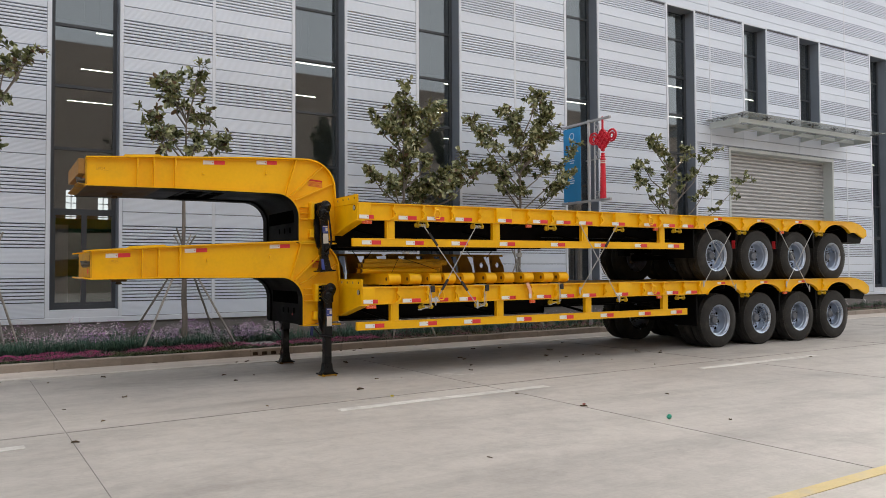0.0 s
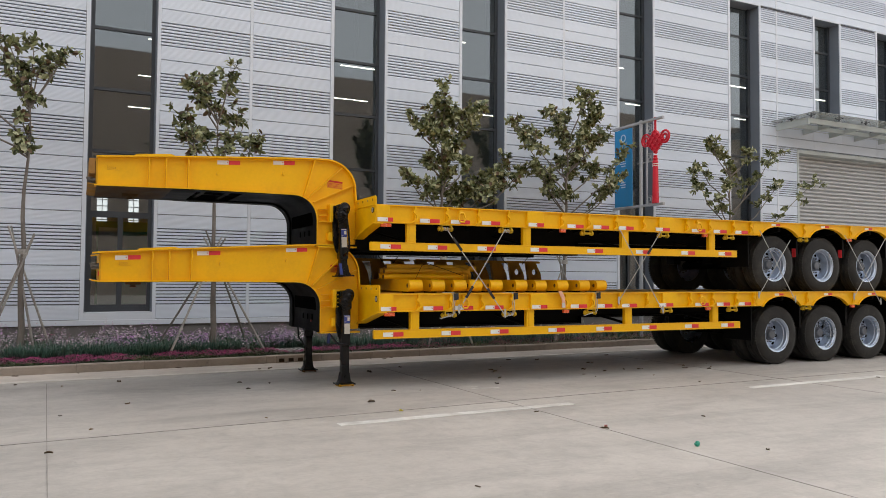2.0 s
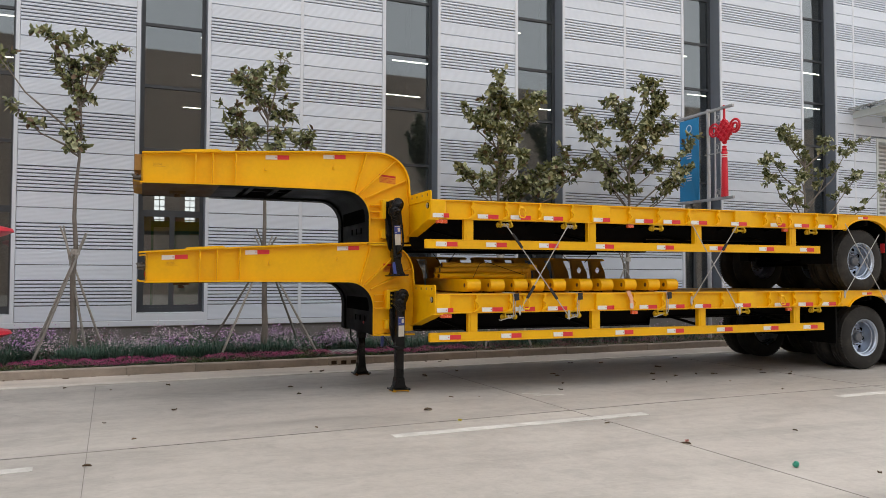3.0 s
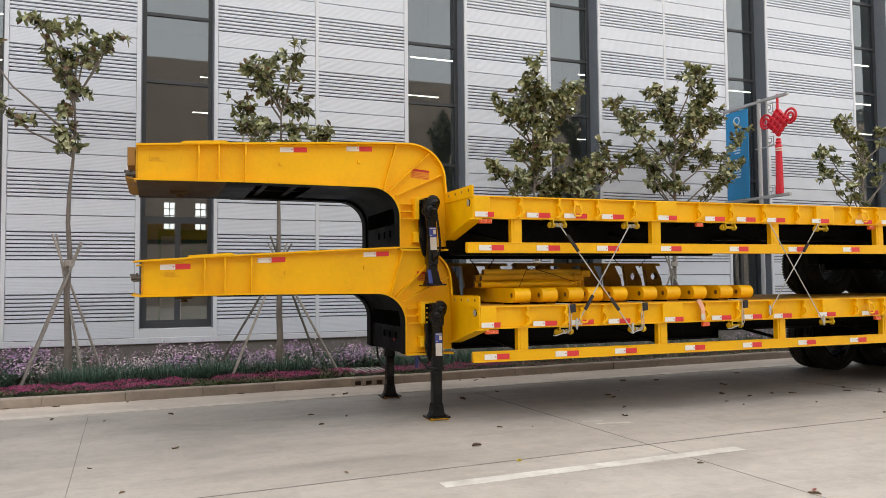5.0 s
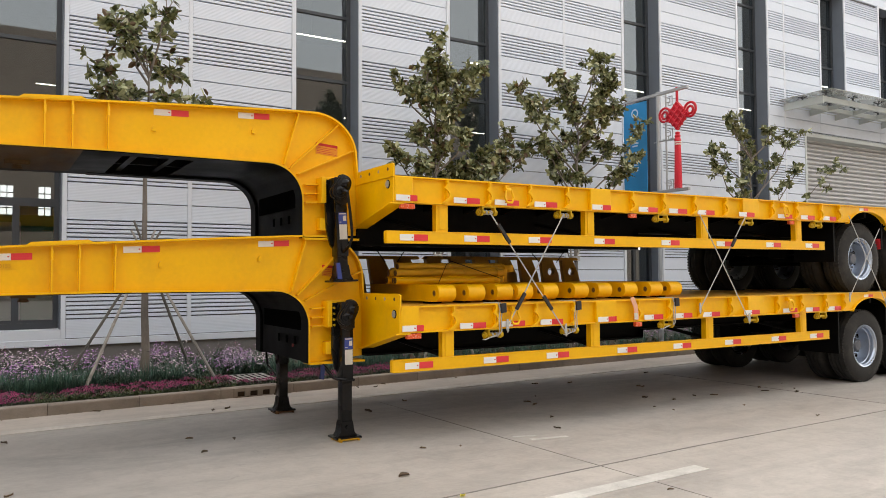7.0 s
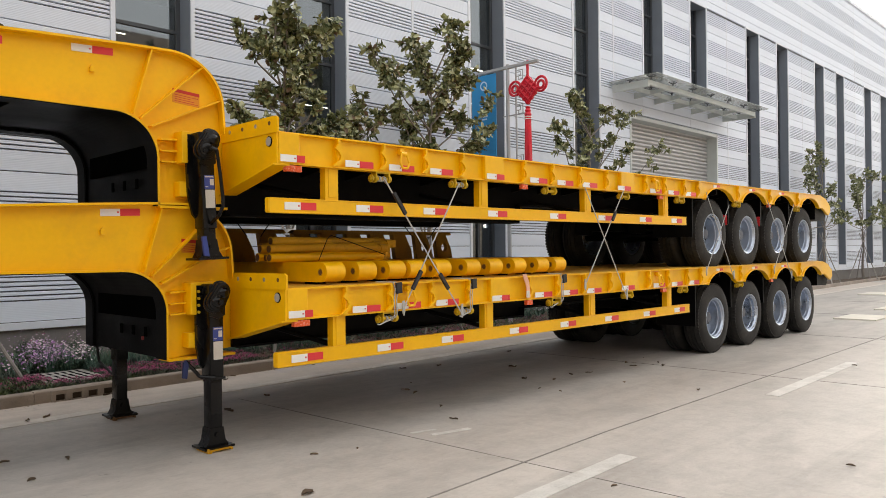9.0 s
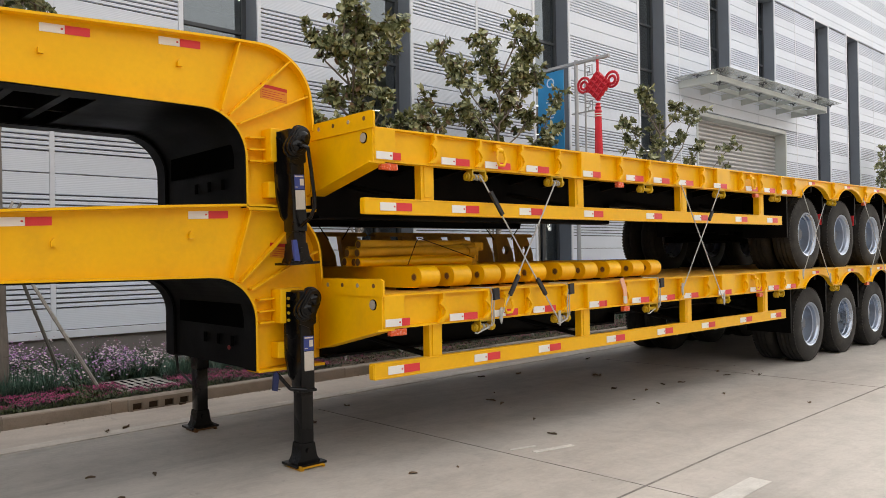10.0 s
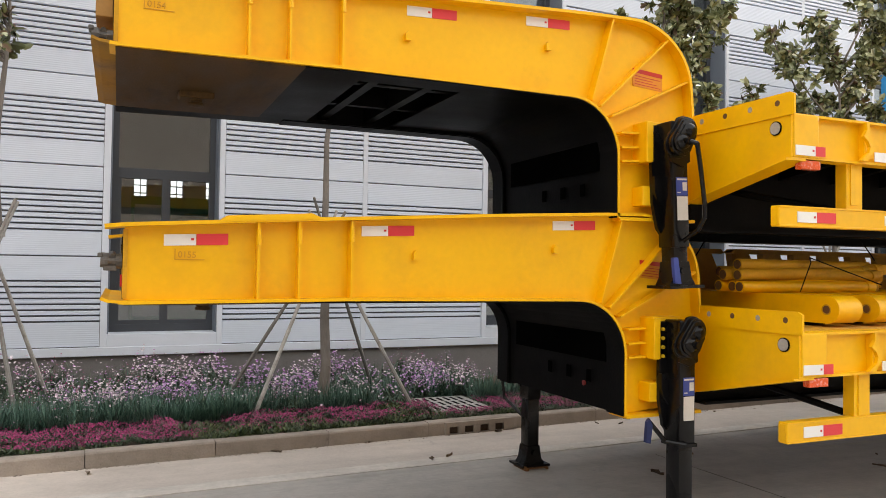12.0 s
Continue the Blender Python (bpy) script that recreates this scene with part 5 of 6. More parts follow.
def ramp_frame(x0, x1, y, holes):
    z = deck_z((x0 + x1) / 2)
    t = thing("ladder_ramp", (x0, y, z), "yellow ladder ramp frame, darkened as in shade, standing on edge on the deck", "ramp", "ladder ramps on the deck")
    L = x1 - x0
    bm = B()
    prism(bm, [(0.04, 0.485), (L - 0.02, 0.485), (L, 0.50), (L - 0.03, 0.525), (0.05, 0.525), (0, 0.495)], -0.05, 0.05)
    # rails and webs have the shade under the upper trailer in their colour
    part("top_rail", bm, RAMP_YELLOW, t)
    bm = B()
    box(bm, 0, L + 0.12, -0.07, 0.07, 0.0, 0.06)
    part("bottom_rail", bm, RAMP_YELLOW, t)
    k, x = 0, 0.02
    while x + 0.30 < L + 0.1:
        pts = [(x + 0.07, 0.06), (x + 0.34, 0.06), (x + 0.30, 0.30), (x + 0.20, 0.485), (x, 0.485), (x + 0.03, 0.30)]
        bm = B()
        if k in holes:
            holed_plate(bm, pts, (x + 0.17, 0.33), 0.055, -0.03, 0.03)
        else:
            prism(bm, pts, -0.035, 0.035)
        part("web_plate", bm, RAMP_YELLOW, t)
        x += 0.36
        k += 1


ramp_frame(4.85, 5.91, 11.55, ())
ramp_frame(5.99, 8.45, 11.55, (5, 6))

pipes = [(0.0, 0.0, 0.02), (0.095, 0.0, 0.0), (0.19, 0.004, -0.02), (0.05, 0.078, 0.025), (0.15, 0.080, -0.03), (0.30, 0.10, -0.05), (0.10, 0.150, 0.03)]
for k, (dy, dz, skew) in enumerate(pipes):
    z = deck_z(5.8) + 0.232 + dz
    L = 1.33 + 0.05 * (k % 3)
    t = thing("steel_pipe", (5.01 + 0.03 * (k % 2) + (0.08 if k > 4 else 0), 10.42 + dy, z), "yellow painted steel pipe in a tied bundle", "pipe", "bundle of yellow pipes")
    bm = B()
    q = Vector((L, skew * 3, 0.03 if k % 2 else 0.0))
    rod(bm, (0, 0, 0), q, 0.040, seg=18)
    rod(bm, q - Vector((0.06, 0, 0)), q + Vector((0.02, 0, 0)), 0.046, seg=18)
    # pipes after the third take the duller yellow, as shade put into colour
    part("pipe_wall", bm, OLD_YELLOW if k > 2 else YELLOW, t, smooth=True)
    # brown disc paints the dim inside of the closed pipe end
    bm = B()
    rod(bm, (-0.003, 0, 0), (0.002, 0, 0), 0.031, seg=16)
    part("bore", bm, PRIMER, t)
    bm = B()
    box(bm, L, L + 0.09, q.y - 0.012, q.y + 0.012, q.z - 0.04, q.z + 0.04, 0.01)
    part("end_lug", bm, OLD_YELLOW, t)
bm = B()
tube(bm, [(5.5, 10.36, 1.50), (5.6, 10.36, 1.70), (5.75, 10.5, 1.74), (6.3, 10.35, 1.55)], 0.004, 6)
bmesh.ops.translate(bm, verts=bm.verts, vec=SHIFT)
tagged(part("tie_wire", bm, BLACK), "thin dark wire round the pipe bundle", "wire")
for k, (x, y) in enumerate(((5.35, 10.95), (6.62, 10.85), (6.9, 11.1), (7.15, 10.9), (8.55, 11.25), (8.95, 11.3), (9.25, 11.25))):
    t = thing("hinge_block", (x, y, deck_z(x) + 0.004), "dull yellow ramp hinge piece on the deck", "hinge", "hinge pieces on the deck")
    bm = B()
    rod(bm, (0, 0, 0.07), (0.24, 0.03, 0.07), 0.06, seg=14)
    part("barrel", bm, OLD_YELLOW, t)
    bm = B()
    box(bm, 0.03, 0.20, -0.07, 0.07, 0.0, 0.05)
    part("base", bm, OLD_YELLOW, t)

# ---- lashings ----
def strap(points, w=0.012, mat_=STRAP):
    t = thing("lashing_strap", points[0], "grey webbing strap lashing the trailers together", "strap", "lashing straps")
    bm = B()
    o = Vector(points[0])
    for a, b in zip(points, points[1:]):
        a, b = Vector(a) - o, Vector(b) - o
        d = (b - a).normalized()
        n = d.cross(Vector((0, 1, 0))).normalized() * w / 2
        e = Vector((0, 0.003, 0))
        va = [bm.verts.new(a + s * n + u * e) for s, u in ((-1, -1), (1, -1), (1, 1), (-1, 1))]
        vb = [bm.verts.new(b + s * n + u * e) for s, u in ((-1, -1), (1, -1), (1, 1), (-1, 1))]
        for i in range(4):
            bm.faces.new((va[i], va[(i + 1) % 4], vb[(i + 1) % 4], vb[i]))
        bm.faces.new(va)
        bm.faces.new(vb)
    part("webbing", bm, mat_, t)
    return t


def pad(parent, p, q, w=0.032):
    o = parent.location - SHIFT
    p, q = Vector(p) - o, Vector(q) - o
    d = (q - p).normalized()
    n = d.cross(Vector((0, 1, 0))).normalized() * w / 2
    bm = B()
    prism(bm, [(p.x - n.x, p.z - n.z), (p.x + n.x, p.z + n.z), (q.x + n.x * 0.8, q.z + n.z), (q.x - n.x * 1.1, q.z - n.z)], p.y - 0.012, p.y + 0.012)
    part("edge_pad", bm, DARKCLOTH, parent, "dark rubber edge pad")


SY = 9.575
for a, b, pads in (((5.63, 2.20), (6.57, 0.99), ((5.72, 2.085), (5.86, 1.905), (6.28, 1.365), (6.39, 1.225))), ((6.57, 2.22), (5.82, 1.06), ((6.04, 1.40), (5.935, 1.24))), ((8.68, 2.30), (9.54, 1.01), None), ((9.52, 2.30), (8.64, 1.16), ((9.31, 2.03), (9.235, 1.93))), ((11.77, 2.40), (12.64, 1.16), None), ((12.54, 2.24), (11.72, 1.24), None), ((14.02, 2.38), (15.02, 1.10), None), ((15.22, 2.36), (14.24, 1.2), None)):
    s = strap([(a[0], SY, a[1]), (b[0], SY - 0.01, b[1])])
    bm = B()
    o = s.location - SHIFT
    e = Vector((b[0], SY - 0.014, b[1])) - o
    prism(bm, [(e.x - 0.008, e.z + 0.08), (e.x + 0.012, e.z + 0.085), (e.x + 0.018, e.z - 0.01), (e.x + 0.004, e.z - 0.05), (e.x - 0.014, e.z - 0.01)], e.y - 0.008, e.y + 0.004)
    part("strap_tail", bm, STRAP, s)
    for u, v in zip(pads[::2], pads[1::2]) if pads else ():
        pad(s, (u[0], SY - 0.016, u[1]), (v[0], SY - 0.016, v[1]))
for x in (5.74, 6.72, 8.22):
    z = deck_z(x)
    for dx in (0.0, 0.028):
        s = strap([(x - 0.10 + dx, 9.72, z + 0.012), (x + dx, 9.606, z + 0.010), (x + 0.012 + dx, 9.588, z - 0.05), (x - 0.004 + dx, 9.586, z - 0.15), (x + 0.006 + dx, 9.59, z - 0.27), (x + dx * 0.4, 9.60, z - 0.305)], 0.008)
    pad(s, (x + 0.045, 9.580, z + 0.004), (x + 0.055, 9.580, z - 0.09), 0.062)
for x in (5.60, 6.62, 8.05):
    z = deck_z(x) - 0.31
    strap([(x + 0.12, 9.60, z + 0.0), (x + 0.02, 9.58, z - 0.02), (x - 0.05, 9.56, z - 0.035), (x - 0.08, 9.56, z - 0.03)], 0.010)
t = thing("pink_cloth_strip", (7.58, 9.59, deck_z(7.6)), "pale orange cloth strip tied over the deck edge", "cloth")
bm = B()
prism(bm, [(-0.06, 0.02), (0.0, 0.03), (0.05, -0.06), (0.07, -0.22), (0.02, -0.23), (0.0, -0.09)], -0.012, -0.004)
part("strip", bm, PINKCLOTH, t)
bm = B()
box(bm, 0.0, 0.045, -0.018, -0.008, -0.22, -0.15)
part("tip", bm, LABEL_GREY, t)

for (xa, za), (xb, zb) in (((5.22, 2.02), (5.44, 1.75)), ((5.80, 2.02), (5.60, 1.75)), ((7.50, 2.02), (7.76, 1.76)), ((8.30, 2.02), (8.06, 1.76))):
    t = thing("tie_wire", (xa, 11.5, za), "thin dark wire from the upper chassis to a ladder ramp", "wire", "tie wires")
    bm = B()
    rod(bm, (0, 0, 0), (xb - xa, 0, zb - za), 0.006, seg=6)
    part("strand", bm, BLACK, t)

# ---- trees ----
SHIFT = Vector((0, 0, 0))
def leaf_into(vs, fs, p, d, up, size):
    side = d.cross(up)
    if side.length < 1e-3:
        side = Vector((1, 0, 0))
    side.normalize()
    n = side.cross(d).normalized()
    w = size * 0.26
    k = len(vs)
    vs += [p, p + d * size * 0.35 + side * w + n * size * 0.05, p + d * size * 0.38 - n * size * 0.03, p + d * size * 0.35 - side * w + n * size * 0.05,
           p + d * size * 0.75 + side * w * 0.85, p + d * size * 0.75 - side * w * 0.85, p + d * size - n * size * 0.10]
    fs += [(k, k + 1, k + 2), (k, k + 2, k + 3), (k + 1, k + 4, k + 6, k + 2), (k + 2, k + 6, k + 5, k + 3)]


def mesh_part(name, vs, fs, material, parent, label="", kind=""):
    me = bpy.data.meshes.new(name)
    me.from_pydata([tuple(v) for v in vs], [], fs)
    me.materials.append(material)
    ob = new(name, me)
    ob.parent = parent
    if label:
        ob["label"] = label
    if kind:
        ob["kind"] = kind
    return ob


def tree(x, y, clear, height, seed, arms, lean=(0, 0), stake=True, twigs=7, brown=0.0, feet=None, deep=0.45, full=0):
    """arms: where each limb ends, as offset along the kerb and height; full: extra leaves in each rosette."""
    rng = random.Random(seed)
    t = thing("young_tree", (x, y, 0.09), "young broad-leaved evergreen tree propped by wooden stakes in the flower bed" if stake else "young broad-leaved evergreen tree in the flower bed", "tree", "street trees")
    bm = B()
    pts, n = [], 9
    for k in range(n + 1):
        f = k / n
        wob = 0.035 if k else 0.0
        pts.append(Vector((lean[0] * f + rng.uniform(-wob, wob), lean[1] * f + rng.uniform(-wob, wob), f * height * 0.80)))
    for k in range(n):
        r0, r1 = (0.060 * (1 - 0.80 * (k + d) / n) * (1.2 if k + d == 0 else 1.0) for d in (0, 1))
        rod(bm, pts[k], pts[k + 1], r0, r1, 9, False)
    part("trunk", bm, BARK, t, smooth=True)
    vs, fs, bvs, bfs = [], [], [], []
    bm = B()
    tips = []

    def at(z):
        f = max(0.0, min(0.999, z / (height * 0.80)))
        k = int(f * n)
        return pts[k].lerp(pts[k + 1], f * n - k)

    for i, (dx, z) in enumerate(arms):
        short = abs(dx) < 0.16
        dy = rng.uniform(-deep, deep) * (0.4 if short else 1.0) * (1.0 if abs(dx) < 0.9 else 0.6)
        e = Vector((dx, dy, z - (0.22 if z > 5.2 else 0.14)))
        run = math.hypot(dx - lean[0], dy)
        p = at(max(clear + rng.uniform(0, 0.3), e.z - run * rng.uniform(0.7, 1.1) - 0.25))
        m = p.lerp(e, 0.55) + Vector((rng.uniform(-0.05, 0.05), rng.uniform(-0.05, 0.05), -0.10 * run))
        q = m.lerp(e, 0.5) + Vector((rng.uniform(-0.04, 0.04), rng.uniform(-0.04, 0.04), 0.03))
        rod(bm, p, m, 0.020, 0.013, 6, False)
        rod(bm, m, q, 0.013, 0.009, 6, False)
        rod(bm, q, e, 0.009, 0.005, 6, False)
        tips.append((e, (e - q).normalized()))
        for j in range(twigs):
            g = rng.uniform(0.0, 1.0) ** 0.7
            s = m.lerp(q, g * 2) if g < 0.5 else q.lerp(e, g * 2 - 1)
            d = Vector((rng.uniform(-1, 1), rng.uniform(-1, 1), rng.uniform(-0.25, 1.1))).normalized() * rng.uniform(0.08, 0.30)
            rod(bm, s, s + d, 0.007, 0.0035, 5, False)
            tips.append((s + d, d.normalized()))
    for j in range(3):
        d = Vector((rng.uniform(-0.3, 0.3), rng.uniform(-0.3, 0.3), 1)).normalized() * rng.uniform(0.2, 0.4)
        rod(bm, pts[-1], pts[-1] + d, 0.010, 0.005, 5, False)
        tips.append((pts[-1] + d, d.normalized()))
    part("limb_work", bm, BARK, t, "thin bare grey-brown limbs")
    for p, d in tips:
        for j in range(rng.randint(9, 15) + full):
            a = j * 2.39996
            tilt = rng.uniform(0.15, 1.75)
            u = d.orthogonal().normalized()
            w = d.cross(u)
            dd = (d * math.cos(tilt) + (u * math.cos(a) + w * math.sin(a)) * math.sin(tilt)).normalized()
            dd.z -= 0.15
            dd.normalize()
            q = p - d * rng.uniform(0, 0.14)
            if rng.random() < brown:
                leaf_into(bvs, bfs, q, dd, d, rng.uniform(0.09, 0.16))
            else:
                leaf_into(vs, fs, q, dd, d, rng.uniform(0.075, 0.155))
    mesh_part("crown", vs, fs, LEAF, t, "glossy dark green leaves in rosettes")
    if bvs:
        mesh_part("withered_leaves", bvs, bfs, LEAF_BROWN, t, "withered brown leaves")
    if stake:
        if feet is None:
            feet = [(math.cos(k * 1.5708 + 0.75) * rng.uniform(0.62, 0.85), math.sin(k * 1.5708 + 0.75) * rng.uniform(0.55, 0.75)) for k in range(4)]
        for fx, fy in feet:
            bm = B()
            foot = Vector((fx, fy, -0.02))
            hd = Vector((-0.17 * (1 if fx > 0 else -1) + rng.uniform(-0.03, 0.03), -0.12 * (1 if fy > 0 else -1), rng.uniform(2.12, 2.27)))
            rod(bm, foot, hd, 0.023, 0.015, 7)
            for g in (0.2, 0.4, 0.6, 0.8):
                c = foot.lerp(hd, g)
                rod(bm, c, c + (hd - foot).normalized() * 0.03, 0.0255 - 0.008 * g, 0.0255 - 0.008 * g, 7)
            part("stake", bm, BAMBOO, t, "grey wooden prop stake")
        bm = B()
        rod(bm, at(1.82) + Vector((0, 0, -0.04)), at(1.82) + Vector((0, 0, 0.05)), 0.075, seg=10)
        part("binding", bm, BAMBOO, t)
    return t


tree(0.08, 14.80, 3.3, 5.4, 11, [(-1.35, 5.5), (-1.0, 4.4), (-0.5, 5.8), (-0.28, 5.6), (0.07, 5.7), (0.68, 5.6), (0.5, 5.4), (0.27, 5.3), (0.0, 5.2), (-0.12, 4.9), (0.05, 4.6), (-0.10, 4.35), (-0.14, 4.0), (-0.12, 3.75)], (0.06, 0), twigs=7, brown=0.12, feet=[(-0.52, -0.75), (0.27, -0.17), (-0.67, 0.45), (0.50, 0.7)])
tree(3.20, 14.50, 3.3, 5.35, 23, [(-0.18, 5.4), (0.22, 5.4), (-0.43, 5.1), (-0.67, 4.55), (-0.17, 4.85), (0.35, 4.6), (0.88, 4.15), (-0.57, 4.05), (0.3, 4.15), (-0.17, 4.2)], (0.05, 0), twigs=12, brown=0.10, feet=[(-0.78, -0.30), (0.95, -0.33), (-0.95, 0.72), (0.85, 0.75)])
tree(8.05, 14.65, 2.5, 5.5, 37, [(-0.21, 5.70), (-0.33, 5.4), (0.9, 5.5), (0.27, 5.35), (-0.72, 5.0), (-0.54, 4.75), (0.6, 4.9), (0.3, 4.5), (-1.0, 3.85), (-0.34, 4.2), (-0.12, 3.6), (0.35, 3.5), (1.08, 3.9), (1.7, 4.25), (2.1, 4.05), (1.32, 3.65), (-0.22, 4.6), (0.1, 3.9), (-0.5, 3.5), (0.0, 4.2), (0.55, 5.3), (0.45, 4.1), (0.7, 3.7), (1.6, 3.9), (-0.3, 5.0), (0.05, 5.1), (0.5, 3.3)], (-0.10, 0), twigs=13, brown=0.05, full=4)
tree(11.2, 14.80, 2.4, 5.85, 41, [(0.42, 6.0), (1.0, 5.85), (-0.37, 5.6), (-0.1, 5.1), (-1.47, 5.25), (-0.99, 5.0), (0.62, 5.4), (0.75, 4.9), (0.17, 4.45), (-0.53, 4.15), (1.13, 5.1), (2.05, 4.9), (1.67, 4.1), (1.25, 3.85), (0.01, 3.6), (0.3, 4.1), (0.35, 5.0), (0.5, 4.6), (0.3, 5.6), (0.75, 5.6), (-0.9, 4.2), (-0.3, 3.8), (0.9, 4.3), (0.1, 4.8)], (0.15, 0), twigs=13, brown=0.04, full=4)
tree(16.2, 14.60, 2.1, 5.2, 53, [(-0.58, 5.35), (0.8, 5.0), (0.0, 4.9), (-1.0, 4.2), (-0.6, 4.6), (1.97, 5.05), (1.3, 4.5), (3.3, 4.35), (2.2, 4.3), (0.56, 4.55), (0.08, 4.05), (-0.4, 3.7)], (0.2, 0), twigs=11, full=3)


def far_tree(x, y, height, spread, seed):
    r = random.Random(seed)
    tree(x, y, 2.2, height, seed, [(r.uniform(-1, 1) * spread * (1.1 - 0.6 * k / 14), 2.9 + (height - 2.7) * k / 14) for k in range(15)], twigs=12, deep=0.55)


far_tree(35.5, 15.55, 5.75, 3.3, 67)
far_tree(41.2, 15.6, 5.3, 2.6, 71)
far_tree(46.6, 15.6, 5.4, 2.6, 79)
far_tree(52.0, 15.6, 5.2, 2.4, 83)

# ---- flower bed ----
frng = random.Random(5)
gv, gf, lv, lf, wv, wf, mv, mf = [], [], [], [], [], [], [], []


def blade(vs, fs, p, d, w):
    k = len(vs)
    s = Vector((d.y, -d.x, 0))
    s = s.normalized() * w if s.length > 1e-4 else Vector((w, 0, 0))
    vs += [p - s, p + s, p + d * 0.6 + s * 0.7, p + d * 0.6 - s * 0.7, p + d + Vector((d.x, d.y, -0.1 * d.z)) * 0.15]
    fs += [(k, k + 1, k + 2, k + 3), (k + 3, k + 2, k + 4)]


def bloom(vs, fs, p, r):
    k = len(vs)
    t = Vector((frng.uniform(-0.6, 0.6), frng.uniform(-1.0, 0.3), 1)).normalized()
    u = t.orthogonal().normalized()
    w = t.cross(u)
    vs.append(p)
    for j in range(5):
        a = j * 2 * math.pi / 5
        vs.append(p + (u * math.cos(a) + w * math.sin(a)) * r * frng.uniform(0.7, 1.2) + t * r * 0.35)
    fs += [(k, k + 1 + j, k + 1 + (j + 1) % 5) for j in range(5)]


def patch(x, y, s):
    return noise.noise(Vector((x * s, y * s, 3.3)))


tv, tf = [], []


def clear_of_drain(x, y):
    return not (4.2 < x < 5.02 and y < 14.72)


def cushion(x, y, r, h, stems, heads, family):
    """One flowering plant: stems that fan out of a root, leaves along them and flower heads over its dome."""
    root = Vector((x, y, 0.085))
    for _k in range(stems):
        a, lean = frng.uniform(0, 6.283), frng.uniform(0.0, 1.0) ** 0.6
        tip = Vector((math.cos(a) * r * lean, math.sin(a) * r * lean, h * (1 - 0.55 * lean * lean) * frng.uniform(0.65, 1.05)))
        blade(gv, gf, root + tip * 0.1, tip * 0.9, frng.uniform(0.0015, 0.003))
        for _j in range(3):
            e, b = frng.uniform(-0.3, 1.1), frng.uniform(0, 6.283)
            d = Vector((math.cos(b) * math.cos(e), math.sin(b) * math.cos(e), math.sin(e))) * frng.uniform(0.04, 0.11)
            blade(*((tv, tf) if frng.random() < 0.35 else (gv, gf)), root + tip * frng.uniform(0.15, 0.85), d, frng.uniform(0.003, 0.007))
    for _k in range(heads):
        a, lean = frng.uniform(0, 6.283), frng.uniform(0.0, 1.0) ** 0.5
        q = root + Vector((math.cos(a) * r * lean * 1.08, math.sin(a) * r * lean * 1.08, h * (1 - 0.5 * lean * lean) * frng.uniform(0.82, 1.12)))
        f = frng.random()
        if family == "lilac":
            bloom(*((lv, lf) if f < 0.8 else (wv, wf)), q, frng.uniform(0.009, 0.017))
        elif family == "rose":
            bloom(*((mv, mf) if f < 0.25 else (wv, wf) if f < 0.75 else (lv, lf)), q, frng.uniform(0.006, 0.011))
        else:
            bloom(*((wv, wf) if f < 0.90 else (lv, lf)), q, frng.uniform(0.009, 0.018))


def plant(n, x0, x1):
    """Separate cushions of tall flowers at the back of the bed, some of them in leaf alone."""
    for _ in range(n):
        x = frng.uniform(x0, x1)
        y = frng.uniform(kerb_y(x) + 1.0, 16.1)
        if not clear_of_drain(x, y):
            continue
        back = (y - kerb_y(x) - 1.0) / 1.9
        r = frng.uniform(0.09, 0.22)
        h = frng.uniform(0.20, 0.34) + 0.22 * back + 0.06 * patch(x + 9, y, 1.5)
        kind = patch(x + 40, y, 1.3) + frng.uniform(-0.15, 0.15)
        family = "lilac" if kind > 0.28 else "rose" if kind < -0.10 else "white"
        bare = patch(x, y + 20, 1.6) + frng.uniform(-0.25, 0.25) - 0.25 * back < -0.22
        heads = frng.randint(0, 5) if bare or back < 0.12 else frng.randint(9, 42)
        cushion(x, y, r, h * (0.75 if bare else 1.0), frng.randint(26, 44), heads, family)


def tufts(n, x0, x1):
    """Rounded blue-green leaf tufts between the tall plants and the carpet."""
    for _ in range(n):
        x = frng.uniform(x0, x1)
        y = kerb_y(x) + 0.92 + abs(frng.gauss(0, 0.32))
        if y > 15.6 or not clear_of_drain(x, y) or patch(x + 7, y, 1.2) < -0.12:
            continue
        r = frng.uniform(0.10, 0.22)
        for _k in range(26):
            a, e = frng.uniform(0, 6.283), frng.uniform(0.05, 1.45)
            d = Vector((math.cos(a) * math.cos(e), math.sin(a) * math.cos(e), math.sin(e) * 1.3)) * r * frng.uniform(0.7, 1.4)
            blade(tv, tf, Vector((x, y, 0.085)) + d * 0.15, d, 0.0045)


def carpet(n, x0, x1):
    """Low carpet of magenta flowers with mossy gaps behind the kerb."""
    for _ in range(n):
        x = frng.uniform(x0, x1)
        y = kerb_y(x) + frng.uniform(0.14, 1.06)
        if 4.33 < x < 4.90 and y > 13.80:
            continue
        depth = y - kerb_y(x)
        edge = 0.5 * max(0.0, (depth - 0.85) / 0.22) + 0.15 * max(0.0, (0.26 - depth) / 0.12)
        g = patch(x, y, 1.7) + 0.6 * patch(x, y, 5.0)
        z = 0.105 + 0.05 * (1 + patch(x, y, 5.0)) + 0.03 * frng.random()
        if frng.random() < (0.94 if g < -0.08 else 0.55) + edge:
            d = Vector((frng.uniform(-0.05, 0.05), frng.uniform(-0.06, 0.04), frng.uniform(0.005, 0.05)))
            blade(*((av, af) if g < 0.02 and frng.random() < 0.6 else (gv, gf)), Vector((x, y, z - 0.05)), d, 0.006)
            continue
        bloom(mv, mf, Vector((x, y, z)), frng.uniform(0.004, 0.0105))


